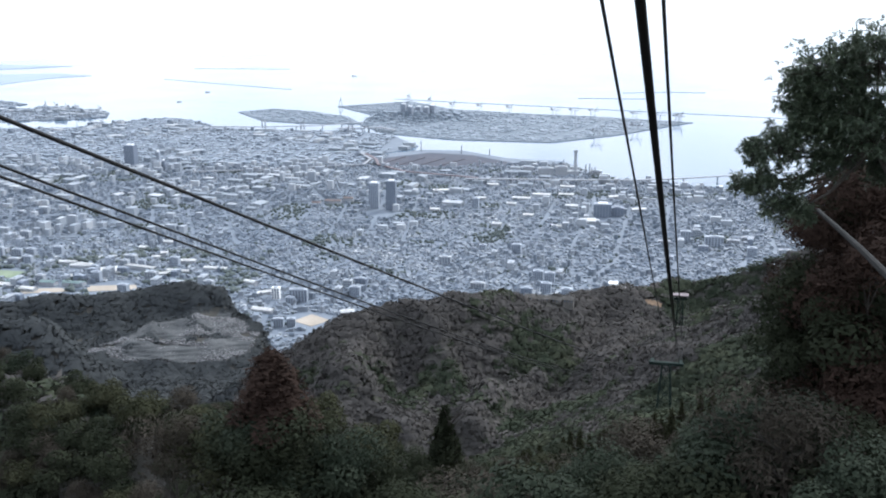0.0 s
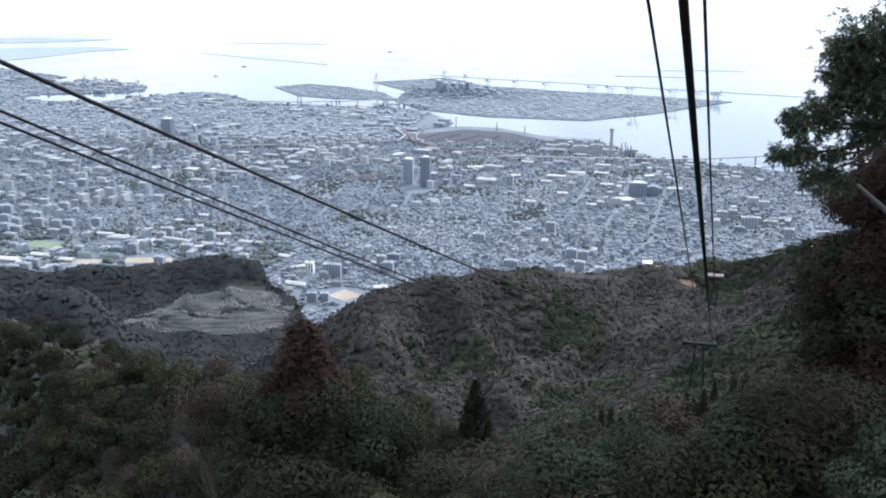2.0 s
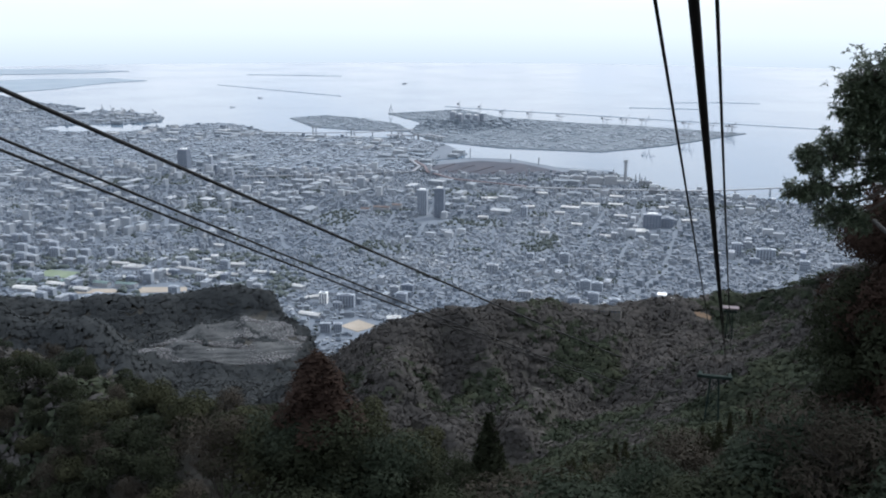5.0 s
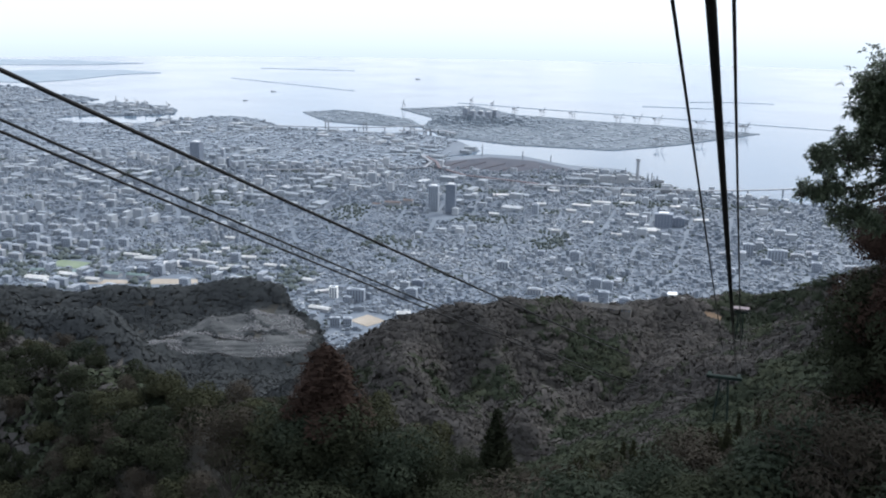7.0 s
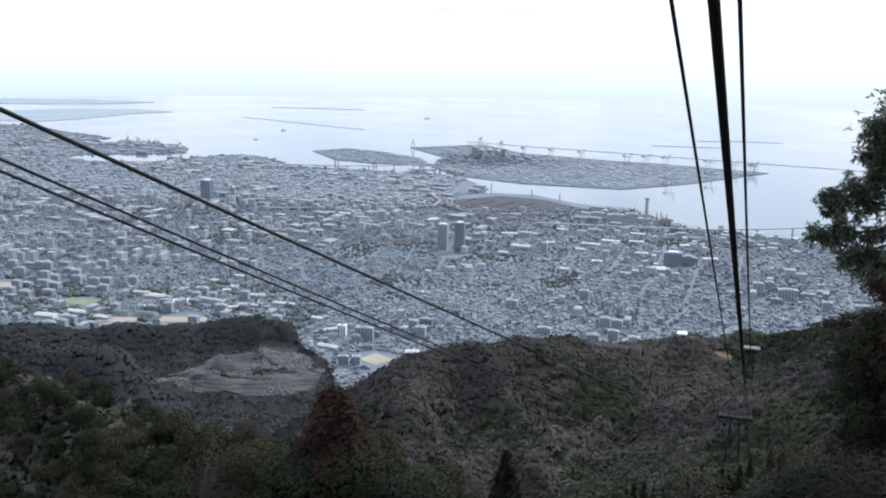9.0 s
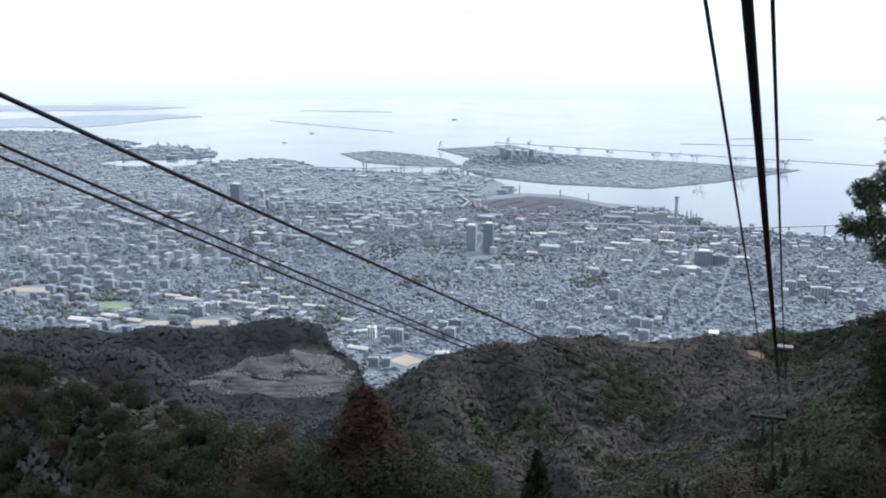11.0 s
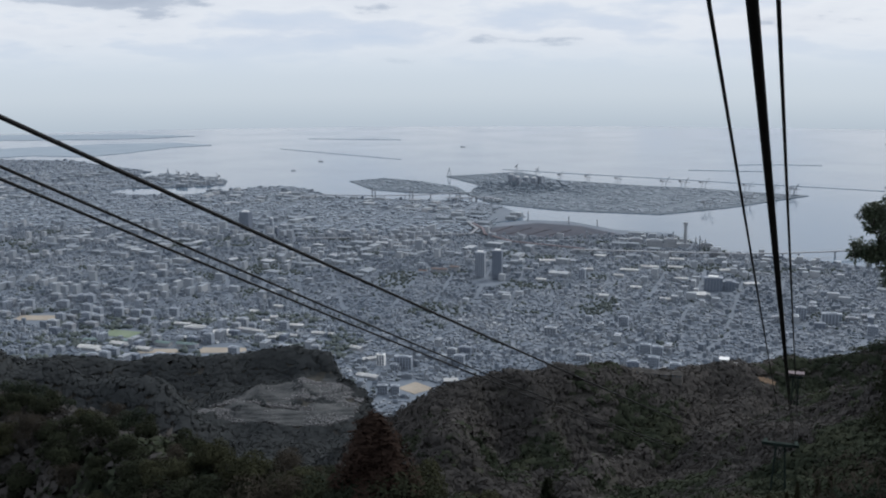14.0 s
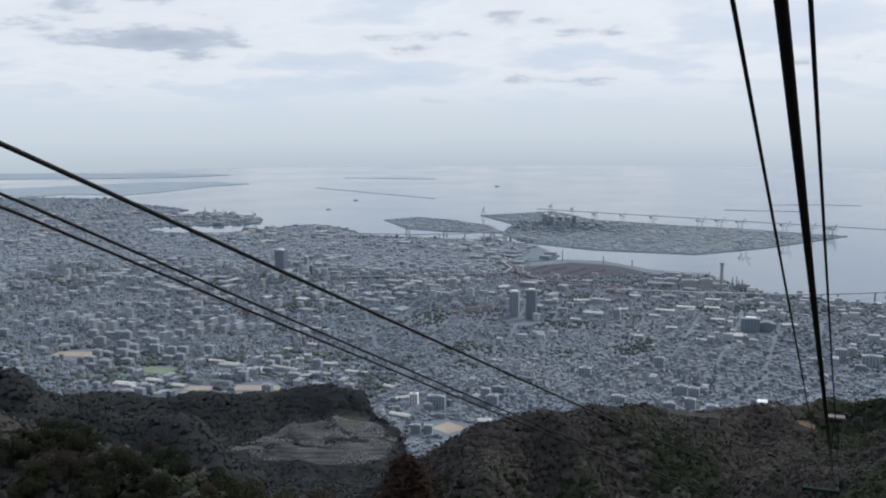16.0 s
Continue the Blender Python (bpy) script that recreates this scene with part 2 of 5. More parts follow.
def sea_material():
    m = bpy.data.materials.new("calm_sea")
    m.use_nodes = True
    nt = m.node_tree
    n, l = nt.nodes.new, nt.links.new
    b = nt.nodes["Principled BSDF"]
    co, small, big = n("ShaderNodeTexCoord"), n("ShaderNodeTexNoise"), n("ShaderNodeTexNoise")
    small.inputs["Scale"].default_value, small.inputs["Detail"].default_value = 0.12, 4.0
    big.inputs["Scale"].default_value, big.inputs["Detail"].default_value = 0.004, 4.0
    l(co.outputs["Object"], small.inputs["Vector"])
    l(co.outputs["Object"], big.inputs["Vector"])
    ramp = n("ShaderNodeValToRGB")
    ramp.color_ramp.elements[0].color, ramp.color_ramp.elements[1].color = (0.10, 0.145, 0.20, 1), (0.125, 0.17, 0.22, 1)
    l(big.outputs[0], ramp.inputs[0])
    l(ramp.outputs[0], b.inputs["Base Color"])
    rough = n("ShaderNodeMapRange")
    rough.inputs[1].default_value, rough.inputs[2].default_value = 0.35, 0.65
    rough.inputs[3].default_value, rough.inputs[4].default_value = 0.09, 0.14
    l(big.outputs[0], rough.inputs[0])
    l(rough.outputs[0], b.inputs["Roughness"])
    b.inputs["IOR"].default_value = 1.36
    bp = n("ShaderNodeBump")
    bp.inputs["Strength"].default_value, bp.inputs["Distance"].default_value = 0.06, 0.3
    l(small.outputs[0], bp.inputs["Height"])
    l(bp.outputs[0], b.inputs["Normal"])
    return m


M_SEA = sea_material()


# ---- building blocks ----
def mesh_from(name, verts, faces, mat):
    me = bpy.data.meshes.new(name)
    me.from_pydata(verts, [], faces)
    me.materials.append(mat)
    me.update()
    return me


def part(name, bm, mat, parent, label=""):
    """Links a bmesh (or a ready mesh) as one mesh object under a thing."""
    if isinstance(bm, bmesh.types.BMesh):
        me = bpy.data.meshes.new(name)
        bm.to_mesh(me)
        bm.free()
        me.materials.append(mat)
    else:
        me = bm
    ob = new(name, me)
    ob.parent = parent
    return tagged(ob, label) if label else ob


def thing(name, m, label, category, group="", kind=""):
    ob = new(name)
    ob.matrix_world = m
    return tagged(ob, label, category, group, kind)


def box(bm, x0, y0, z0, x1, y1, z1, bevel=0.0):
    r = bmesh.ops.create_cube(bm, size=1, matrix=Matrix.Translation(((x0 + x1) / 2, (y0 + y1) / 2, (z0 + z1) / 2)) @ Matrix.Diagonal((x1 - x0, y1 - y0, z1 - z0, 1)))
    if bevel:
        edges = list({e for v in r["verts"] for e in v.link_edges})
        bmesh.ops.bevel(bm, geom=edges, offset=bevel, segments=1, affect="EDGES")
    return bm


def beam(bm, a, b, r, sides=6, r2=None):
    """A tapered bar from a to b."""
    a, b = Vector(a), Vector(b)
    d = b - a
    bmesh.ops.create_cone(bm, cap_ends=True, segments=sides, radius1=r, radius2=r if r2 is None else r2, depth=d.length,
                          matrix=Matrix.Translation((a + b) / 2) @ d.to_track_quat("Z", "Y").to_matrix().to_4x4())
    return bm


def lattice(x, y, seed):
    """Smooth value noise on arrays, 0 to 1."""
    xi, yi = np.floor(x).astype(np.int64), np.floor(y).astype(np.int64)
    u, v = x - xi, y - yi
    u, v = u * u * (3 - 2 * u), v * v * (3 - 2 * v)

    def chance(i, j):
        h = (i * 374761393 + j * 668265263 + seed * 974634777) & 0x7FFFFFFF
        h = ((h ^ (h >> 13)) * 1274126177) & 0x7FFFFFFF
        return ((h ^ (h >> 16)) & 0xFFFF) / 65535.0
    return (chance(xi, yi) * (1 - u) + chance(xi + 1, yi) * u) * (1 - v) + (chance(xi, yi + 1) * (1 - u) + chance(xi + 1, yi + 1) * u) * v


def polar(az, r, z=None, el=None, down=0.0):
    """A place by its bearing (degrees right of straight ahead), range and height or sight angle."""
    a = radians(az)
    return (r * math.sin(a), r * math.cos(a), (EYE_Z + r * math.tan(radians(el)) if z is None else z) - down)


# ---- the lie of the land: ridges (crest lines) with their side slopes ----
TREE = 4.0
RIDGES = [
    # (side slope, rounding, crest): the near spur left of the ropeway
    (0.85, 6, [polar(-60, 230, 284), polar(-45, 200, 262), polar(-31, 168, el=-16.0, down=6.5), polar(-27, 155, el=-17.7, down=6.5),
               polar(-22.5, 136, el=-20.0, down=6.5), polar(-18.7, 122, el=-21.4, down=6.5), polar(-13, 106, el=-22.7, down=6.5),
               polar(-8, 94, el=-24.0, down=6), polar(-3, 84, el=-26.6, down=5.5), polar(3, 80, el=-30.5, down=5)]),
    # the spur that the ropeway follows, and the slope beside it
    (0.62, 5, [(-30, -160, 318), (-5, -40, 289), (-2, 5, 279), (5, 45, 258), (12, 80, 240), (24, 120, 224), (42, 185, 202), (63, 262, 180), (92, 350, 142), (110, 420, 110)]),
    (0.62, 6, [(40, -120, 318), (22, -20, 291), (20, 30, 280), (30, 62, 266), (50, 110, 246), (85, 190, 216), (125, 290, 176), (160, 390, 138)]),
    (0.62, 8, [(300, -100, 330), (200, 150, 282), (210, 300, 240), (225, 420, 190), (215, 500, 165)]),
    # middle ridge with its spurs
    (0.75, 8, [polar(-11.5, 400, 60), polar(-9, 420, el=-21.8, down=TREE), polar(-7.6, 426, el=-20.2, down=TREE), polar(-6.2, 432, el=-19.4, down=TREE), polar(-2.3, 452, el=-18.0, down=TREE),
                polar(1.8, 470, el=-17.5, down=TREE), polar(5.1, 503, el=-17.6, down=3), polar(8.1, 520, el=-17.7, down=3), polar(9.3, 532, el=-17.1, down=3),
                polar(11.5, 548, el=-16.0, down=TREE), polar(12.6, 552, el=-15.5, down=TREE), polar(14, 560, el=-16.6, down=TREE), polar(16.9, 562, el=-15.8, down=TREE),
                polar(19.4, 545, el=-14.7, down=TREE), polar(26, 500, el=-11.5), polar(40, 480, el=-6)]),
    (0.9, 2.5, [polar(-4.5, 440, el=-18.6), polar(-5.6, 400, el=-21.2), polar(-6.5, 350, el=-25.5)]),
    (0.9, 2.5, [polar(0.8, 466, el=-18.0), polar(-0.9, 420, el=-20.8), polar(-2.2, 350, el=-25.6)]),
    (1.5, 1.5, [polar(8.9, 522, el=-18.3), polar(8.4, 495, el=-19.2, down=-1), polar(6.66, 450, el=-20.65, down=-3), polar(5.0, 415, el=-21.86, down=-3), polar(3.3, 380, el=-23.28, down=-3), polar(1.57, 345, el=-24.55, down=-2)]),
    (0.9, 2.5, [polar(12.5, 550, el=-17.6), polar(10.7, 460, el=-20.2), polar(8.2, 385, el=-23.5)]),
    # far hill with the terraced slope, and a lower hill before it
    (0.95, 10, [polar(-45, 900, 90), polar(-31, 868, el=-15.2, down=6), polar(-27, 862, el=-15.45, down=6), polar(-24, 858, el=-15.68, down=6), polar(-21, 856, el=-15.95, down=6),
                polar(-18.5, 856, el=-16.05, down=6), polar(-16.3, 856, el=-15.77, down=6), polar(-15, 852, el=-15.77, down=6), polar(-13.9, 846, el=-15.95, down=6), polar(-13.2, 840, el=-16.3, down=6)]),
    (1.3, 5, [polar(-13.2, 840, el=-16.3, down=5), polar(-12.5, 832, el=-16.85, down=5), polar(-11.8, 822, el=-17.5, down=10), polar(-11.05, 812, el=-18.2, down=14), polar(-10.5, 800, el=-19.0, down=18)]),
    (0.36, 24, [polar(-21.0, 772, el=-19.3, down=3), polar(-18.5, 790, el=-18.7, down=3), polar(-17, 800, el=-18.1, down=3), polar(-14.8, 802, el=-17.95, down=3), polar(-12.6, 798, el=-18.05, down=3), polar(-11.3, 786, el=-18.8, down=3)]),
    (0.95, 6, [polar(-40, 560, 190), polar(-27.5, 530, el=-16.4, down=4), polar(-23.3, 512, el=-17.5, down=4), polar(-21.6, 500, el=-19.0, down=4), polar(-20.2, 480, el=-21.8, down=4), polar(-18.5, 460, 90)]),
]


def ground_z(X, Y):
    X, Y = np.asarray(X, float), np.asarray(Y, float)
    R = np.hypot(X, Y)
    base = np.interp(Y, [-400, 0, 120, 260, 400, 600, 760, 900], [235, 215, 165, 112, 78, 36, 4, -6])
    total = np.exp((base - 150) / 4.0)
    for slope, w, crest in RIDGES:
        best = np.full(X.shape, -1e3)
        for (ax, ay, az), (bx, by, bz) in zip(crest, crest[1:]):
            dx, dy = bx - ax, by - ay
            s = np.clip(((X - ax) * dx + (Y - ay) * dy) / (dx * dx + dy * dy), 0, 1)
            d = np.hypot(X - ax - s * dx, Y - ay - s * dy)
            best = np.maximum(best, az + s * (bz - az) - slope * (np.sqrt(d * d + w * w) - w))
        total += np.exp((best - 150) / 4.0)
    z = 150 + 4.0 * np.log(total)
    # gullies and hummocks
    fold = 1 - np.abs(2 * lattice(X / 34 + Y / 120, Y / 70, 1) - 1)
    rough = (fold - 0.62) * 18 * np.clip((R - 200) / 150, 0, 1) * np.clip((640 - R) / 80, 0.35, 1) + (lattice(X / 15, Y / 15, 2) - 0.5) * 3.0
    z = z + rough * np.clip((R - 120) / 200, 0.12, 1) * np.clip((z + 2) / 40, 0, 1)
    # the valley opens on to the plain
    mouth = np.clip((np.degrees(np.arctan2(X, Y)) + 10.9 + 2.0 * np.clip((R - 795) / 25, 0, 1)) / (0.8 + 0.9 * np.clip((R - 795) / 25, 0, 1)), 0, 1) * np.clip((R - 640) / 90, 0, 1)
    z = z * (1 - mouth) + np.minimum(z, -4) * mouth
    plain = np.clip((R - 880) / 80, 0, 1)
    return z * (1 - plain) + np.minimum(z, -6) * plain


def height(x, y):
    return float(ground_z(np.array([x]), np.array([y]))[0])


def build_ground():
    az = np.radians(np.concatenate([np.arange(-180, -42, 3.0), np.arange(-42, 42, 0.33), np.arange(42, 180, 3.0)]))
    r = np.concatenate([[0.5], np.geomspace(3, 1050, 270), np.geomspace(1100, 4985, 14)])
    A, R = np.meshgrid(az, r)
    X, Y = R * np.sin(A), R * np.cos(A)
    Z = ground_z(X, Y)
    na, nr = len(az), len(r)
    verts = np.stack([X.ravel(), Y.ravel(), Z.ravel()], 1).tolist()
    i, j = np.meshgrid(np.arange(nr - 1), np.arange(na), indexing="ij")
    k = (j + 1) % na
    faces = np.stack([i * na + j, (i + 1) * na + j, (i + 1) * na + k, i * na + k], -1).reshape(-1, 4)[:, ::-1].tolist()
    me = mesh_from("ground", verts, faces, M_SOIL)
    me.polygons.foreach_set("use_smooth", [True] * len(me.polygons))
    tagged(new("ground", me), "wooded mountainside falling in ridges to the plain", "ground", kind="structure")


build_ground()


def slab(name, outline, z0, z1, mat, label, category, kind="structure"):
    bm = bmesh.new()
    top = bm.faces.new([bm.verts.new((x, y, z1)) for x, y in outline])
    if top.normal.z == 0:
        bm.normal_update()
    if top.normal.z < 0:
        bmesh.ops.reverse_faces(bm, faces=[top])
    ext = bmesh.ops.extrude_face_region(bm, geom=[top])
    for v in [q for q in ext["geom"] if isinstance(q, bmesh.types.BMVert)]:
        v.co.z = z0
    bmesh.ops.recalc_face_normals(bm, faces=bm.faces)
    bmesh.ops.triangulate(bm, faces=[f for f in bm.faces if len(f.verts) > 4])
    me = bpy.data.meshes.new(name)
    bm.to_mesh(me)
    bm.free()
    me.materials.append(mat)
    return tagged(new(name, me), label, category, kind=kind)


def build_sea():
    n = 96
    rings = [300.0, 900.0, 2000.0, 4985.0]
    verts = [(r * math.sin(2 * math.pi * k / n), r * math.cos(2 * math.pi * k / n), 0.0) for r in rings for k in range(n)]
    faces = [(i * n + k, i * n + (k + 1) % n, (i + 1) * n + (k + 1) % n, (i + 1) * n + k) for i in range(len(rings) - 1) for k in range(n)]
    tagged(new("water", mesh_from("water", verts, [f[::-1] for f in faces], M_SEA)), "pale calm sea under a hazy sky", "sea", kind="structure")


build_sea()

# the plain: coast from left to right, then back along the foot of the hills
COAST = [(-3600, 3000), (-1918, 3042), (-1837, 3109), (-1718, 3078), (-1545, 3092), (-1365, 2916), (-1146, 2766), (-1183, 2670), (-1082, 2650), (-1103, 2723),
         (-915, 2621), (-844, 2532), (-835, 2456), (-903, 2413), (-1001, 2392), (-1070, 2361), (-1069, 2292), (-983, 2246), (-850, 2269), (-793, 2330), (-726, 2417),
         (-675, 2446), (-605, 2405), (-558, 2330), (-508, 2260), (-407, 2215), (-216, 2205), (-110, 2146), (-44, 1975), (-70, 1925), (-145, 1850), (-32, 1928), (44, 1915), (125, 1823), (222, 1790),
         (260, 1655), (300, 1600), (384, 1560), (449, 1514), (620, 1480), (900, 1470), (1500, 1400)]
MAINLAND = COAST + [(1700, 700), (700, 640), (300, 700), (0, 790), (-130, 790), (-250, 860), (-700, 780), (-2200, 900), (-3900, 2000)]
ISLAND = [(-171, 2496), (-279, 2696), (-81, 2817), (29, 2620), (238, 2510), (369, 2465), (597, 2339), (377, 2126), (227, 2022), (24, 2065), (-123, 2163), (-185, 2303)]
ISLAND_TIP = [(-522, 2565), (-443, 2639), (-342, 2581), (-230, 2465), (-185, 2320), (-338, 2342), (-430, 2389)]
FAR_SHORE = [(-2700, 3150), (-2005, 3182), (-1860, 3150), (-1767, 3244), (-1575, 3215), (-1484, 3357), (-1450, 3480), (-1414, 3612), (-1298, 3730), (-1476, 3834), (-1754, 3756), (-1968, 3573), (-2159, 3429), (-2800, 3420)]
FAR_SHORE_2 = [(-3000, 3860), (-2450, 3896), (-1915, 3995), (-1695, 4075), (-1547, 4224), (-1876, 4317), (-2661, 4234), (-3000, 4250)]
slab("pavement", MAINLAND, -6, 1.0, M_CITY, "dense grey city plain seen from far above", "city ground")
slab("island_ground", ISLAND, -6, 1.2, M_ISLAND, "flat reclaimed harbour island with quays", "island", "structure")
slab("island_ground", ISLAND_TIP, -6, 1.2, M_ISLAND, "low harbour spit beside the island", "island", "structure")
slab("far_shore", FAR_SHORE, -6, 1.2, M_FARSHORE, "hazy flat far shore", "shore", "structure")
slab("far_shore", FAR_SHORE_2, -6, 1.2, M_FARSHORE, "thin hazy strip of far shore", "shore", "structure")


def strip(points, width):
    """Outline of a band along a line."""
    left, right = [], []
    for k, p in enumerate(points):
        a, b = Vector(points[max(0, k - 1)]), Vector(points[min(len(points) - 1, k + 1)])
        d = (b - a).normalized() * (width / 2)
        left.append((p[0] - d.y, p[1] + d.x))
        right.append((p[0] + d.y, p[1] - d.x))
    return left + right[::-1]


# breakwaters take the far shore's colour, with its painted haze
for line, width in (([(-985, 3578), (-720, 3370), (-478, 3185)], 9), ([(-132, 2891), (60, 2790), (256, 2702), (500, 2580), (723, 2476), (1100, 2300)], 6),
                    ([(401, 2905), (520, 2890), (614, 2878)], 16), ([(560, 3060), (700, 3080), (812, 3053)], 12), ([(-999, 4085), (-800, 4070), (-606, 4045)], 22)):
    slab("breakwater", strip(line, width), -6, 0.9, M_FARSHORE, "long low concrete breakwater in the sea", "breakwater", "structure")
yard = slab("rail_yard", [(-150, 1795), (-20, 1890), (60, 1860), (150, 1745), (40, 1660), (-90, 1700)], 0.5, 1.25, M_YARD, "brownish rail and freight yard by the harbour", "rail yard", "structure")
for k in range(12):
    a, b = Vector((-128 + 13 * k, 1712 + 1.5 * k)), Vector((-60 + 12 * k, 1850 - 4 * k))
    mid = (a + b) / 2
    track = part("track", box(bmesh.new(), -(b - a).length * 0.42, -0.7, 1.2, (b - a).length * 0.42, 0.7, 1.45 if k % 3 else 2.6), M_YARDLINE, yard)
    track.matrix_basis = pose(mid.x, mid.y, 0, 0, 0, math.degrees(math.atan2(b.y - a.y, b.x - a.x)))
for outline, mat, label in (([(-440, 990), (-396, 993), (-386, 980), (-430, 973)], M_SAND, "tan bare school sports ground"),
                            ([(-374, 1000), (-322, 1004), (-316, 988), (-364, 980)], M_SAND, "tan bare sports ground at the foot of the hill"),
                            ([(-139, 884), (-124, 904), (-104, 886), (-120, 868)], M_SAND, "orange tan bare ball ground"),
                            ([(-640, 1118), (-585, 1122), (-580, 1100), (-640, 1094)], M_SAND, "tan bare ground among flats"),
                            ([(-502, 1039), (-500, 1064), (-459, 1056), (-465, 1031)], M_TURF, "pale green turf ground")):
    slab("sports_ground", outline, 0.5, 1.3, mat, label, "sports ground", "structure")


# ---- the city ----
def inside(px, py, poly):
    hit = np.zeros(px.shape, bool)
    for (ax, ay), (bx, by) in zip(poly, poly[1:] + poly[:1]):
        cross = (ay > py) != (by > py)
        with np.errstate(divide="ignore", invalid="ignore"):
            hit ^= cross & (px < (bx - ax) * (py - ay) / (by - ay) + ax)
    return hit


def boxes_mesh(name, x, y, z, w, d, h, turn, gable, mat, walls=None):
    """Many buildings in one mesh: boxes without floors; gable > 0 gives a ridged roof of that height."""
    n = len(x)
    c, s = np.cos(turn), np.sin(turn)
    hx, hy = w / 2, d / 2
    cx = np.stack([-hx, hx, hx, -hx], 1)
    cy = np.stack([-hy, -hy, hy, hy], 1)
    wx, wy = x[:, None] + cx * c[:, None] - cy * s[:, None], y[:, None] + cx * s[:, None] + cy * c[:, None]
    lo = np.stack([wx, wy, np.repeat((z)[:, None], 4, 1)], 2)
    hi = np.stack([wx, wy, np.repeat((z + h)[:, None], 4, 1)], 2)
    rx = np.stack([-hx, hx], 1)
    gx, gy = x[:, None] + rx * c[:, None], y[:, None] + rx * s[:, None]
    top = np.stack([gx, gy, np.repeat((z + h + gable)[:, None], 2, 1)], 2)
    # eaves of their own let roof and walls differ in colour
    verts = np.concatenate([lo, hi, top, hi, top], 1).reshape(-1, 3)
    faces = []
    for k in range(n):
        o = k * 16
        if gable[k] > 0:
            faces += [(o, o + 1, o + 5, o + 4), (o + 2, o + 3, o + 7, o + 6), (o + 1, o + 2, o + 6, o + 9, o + 5), (o + 3, o, o + 4, o + 8, o + 7),
                      (o + 10, o + 11, o + 15, o + 14), (o + 12, o + 13, o + 14, o + 15)]
        else:
            faces += [(o, o + 1, o + 5, o + 4), (o + 1, o + 2, o + 6, o + 5), (o + 2, o + 3, o + 7, o + 6), (o + 3, o, o + 4, o + 7), (o + 10, o + 11, o + 12, o + 13)]
    me = mesh_from(name, verts.tolist(), faces, mat)
    if walls:
        me.materials.append(walls)
        me.polygons.foreach_set("material_index", [0 if f[0] % 16 >= 10 else 1 for f in faces])
    return me


rng = np.random.default_rng(7)
KEEP_CLEAR = [(-84, 1350, 24), (190, 1652, 28), (150, 1690, 14), (-95, 1385, 14), (-75, 1375, 14), (-546, 1733, 20), (227, 1650, 14), (224, 1325, 24), (-166, 955, 7), (-142, 946, 10), (-150, 868, 7), (-138, 866, 6), (-412, 984, 25), (-344, 994, 27),
              (-424, 1088, 14), (-403, 1072, 15), (-367, 1056, 13), (-335, 1064, 16), (-290, 1089, 13), (-400, 1003, 14), (-452, 1012, 12), (-480, 978, 16), (-122, 886, 24), (-480, 1048, 24), (200, 1290, 16), (-610, 1108, 30), (10, 1790, 62), (-60, 1790, 52)]


def clear_of(x, y):
    ok = np.ones(x.shape, bool)
    for cx, cy, r in KEEP_CLEAR:
        ok &= np.hypot(x - cx, y - cy) > r
    return ok


def street_grid(x0, x1, y0, y1, cell, turn, street):
    """Plots on a turned street grid: every few plots a street is left free."""
    reach = max(x1 - x0, y1 - y0)
    u, v = np.meshgrid(np.arange(-reach, reach, cell), np.arange(-reach, reach, cell))
    iu, iv = np.round(u / cell).astype(int), np.round(v / cell).astype(int)
    keep = (iu % street != 0) & (iv % (street + 1) != 0)
    u, v = u[keep], v[keep]
    u = u + rng.uniform(-0.3, 0.3, u.shape) * cell
    v = v + rng.uniform(-0.3, 0.3, v.shape) * cell
    c, s = math.cos(turn), math.sin(turn)
    x, y = (x0 + x1) / 2 + u * c - v * s, (y0 + y1) / 2 + u * s + v * c
    ok = (x > x0) & (x < x1) & (y > y0) & (y < y1)
    return x[ok], y[ok]


def in_sector(x, y, lo=-35, hi=31):
    a = np.degrees(np.arctan2(x, y))
    return (a > lo) & (a < hi)


MIDRISE = []


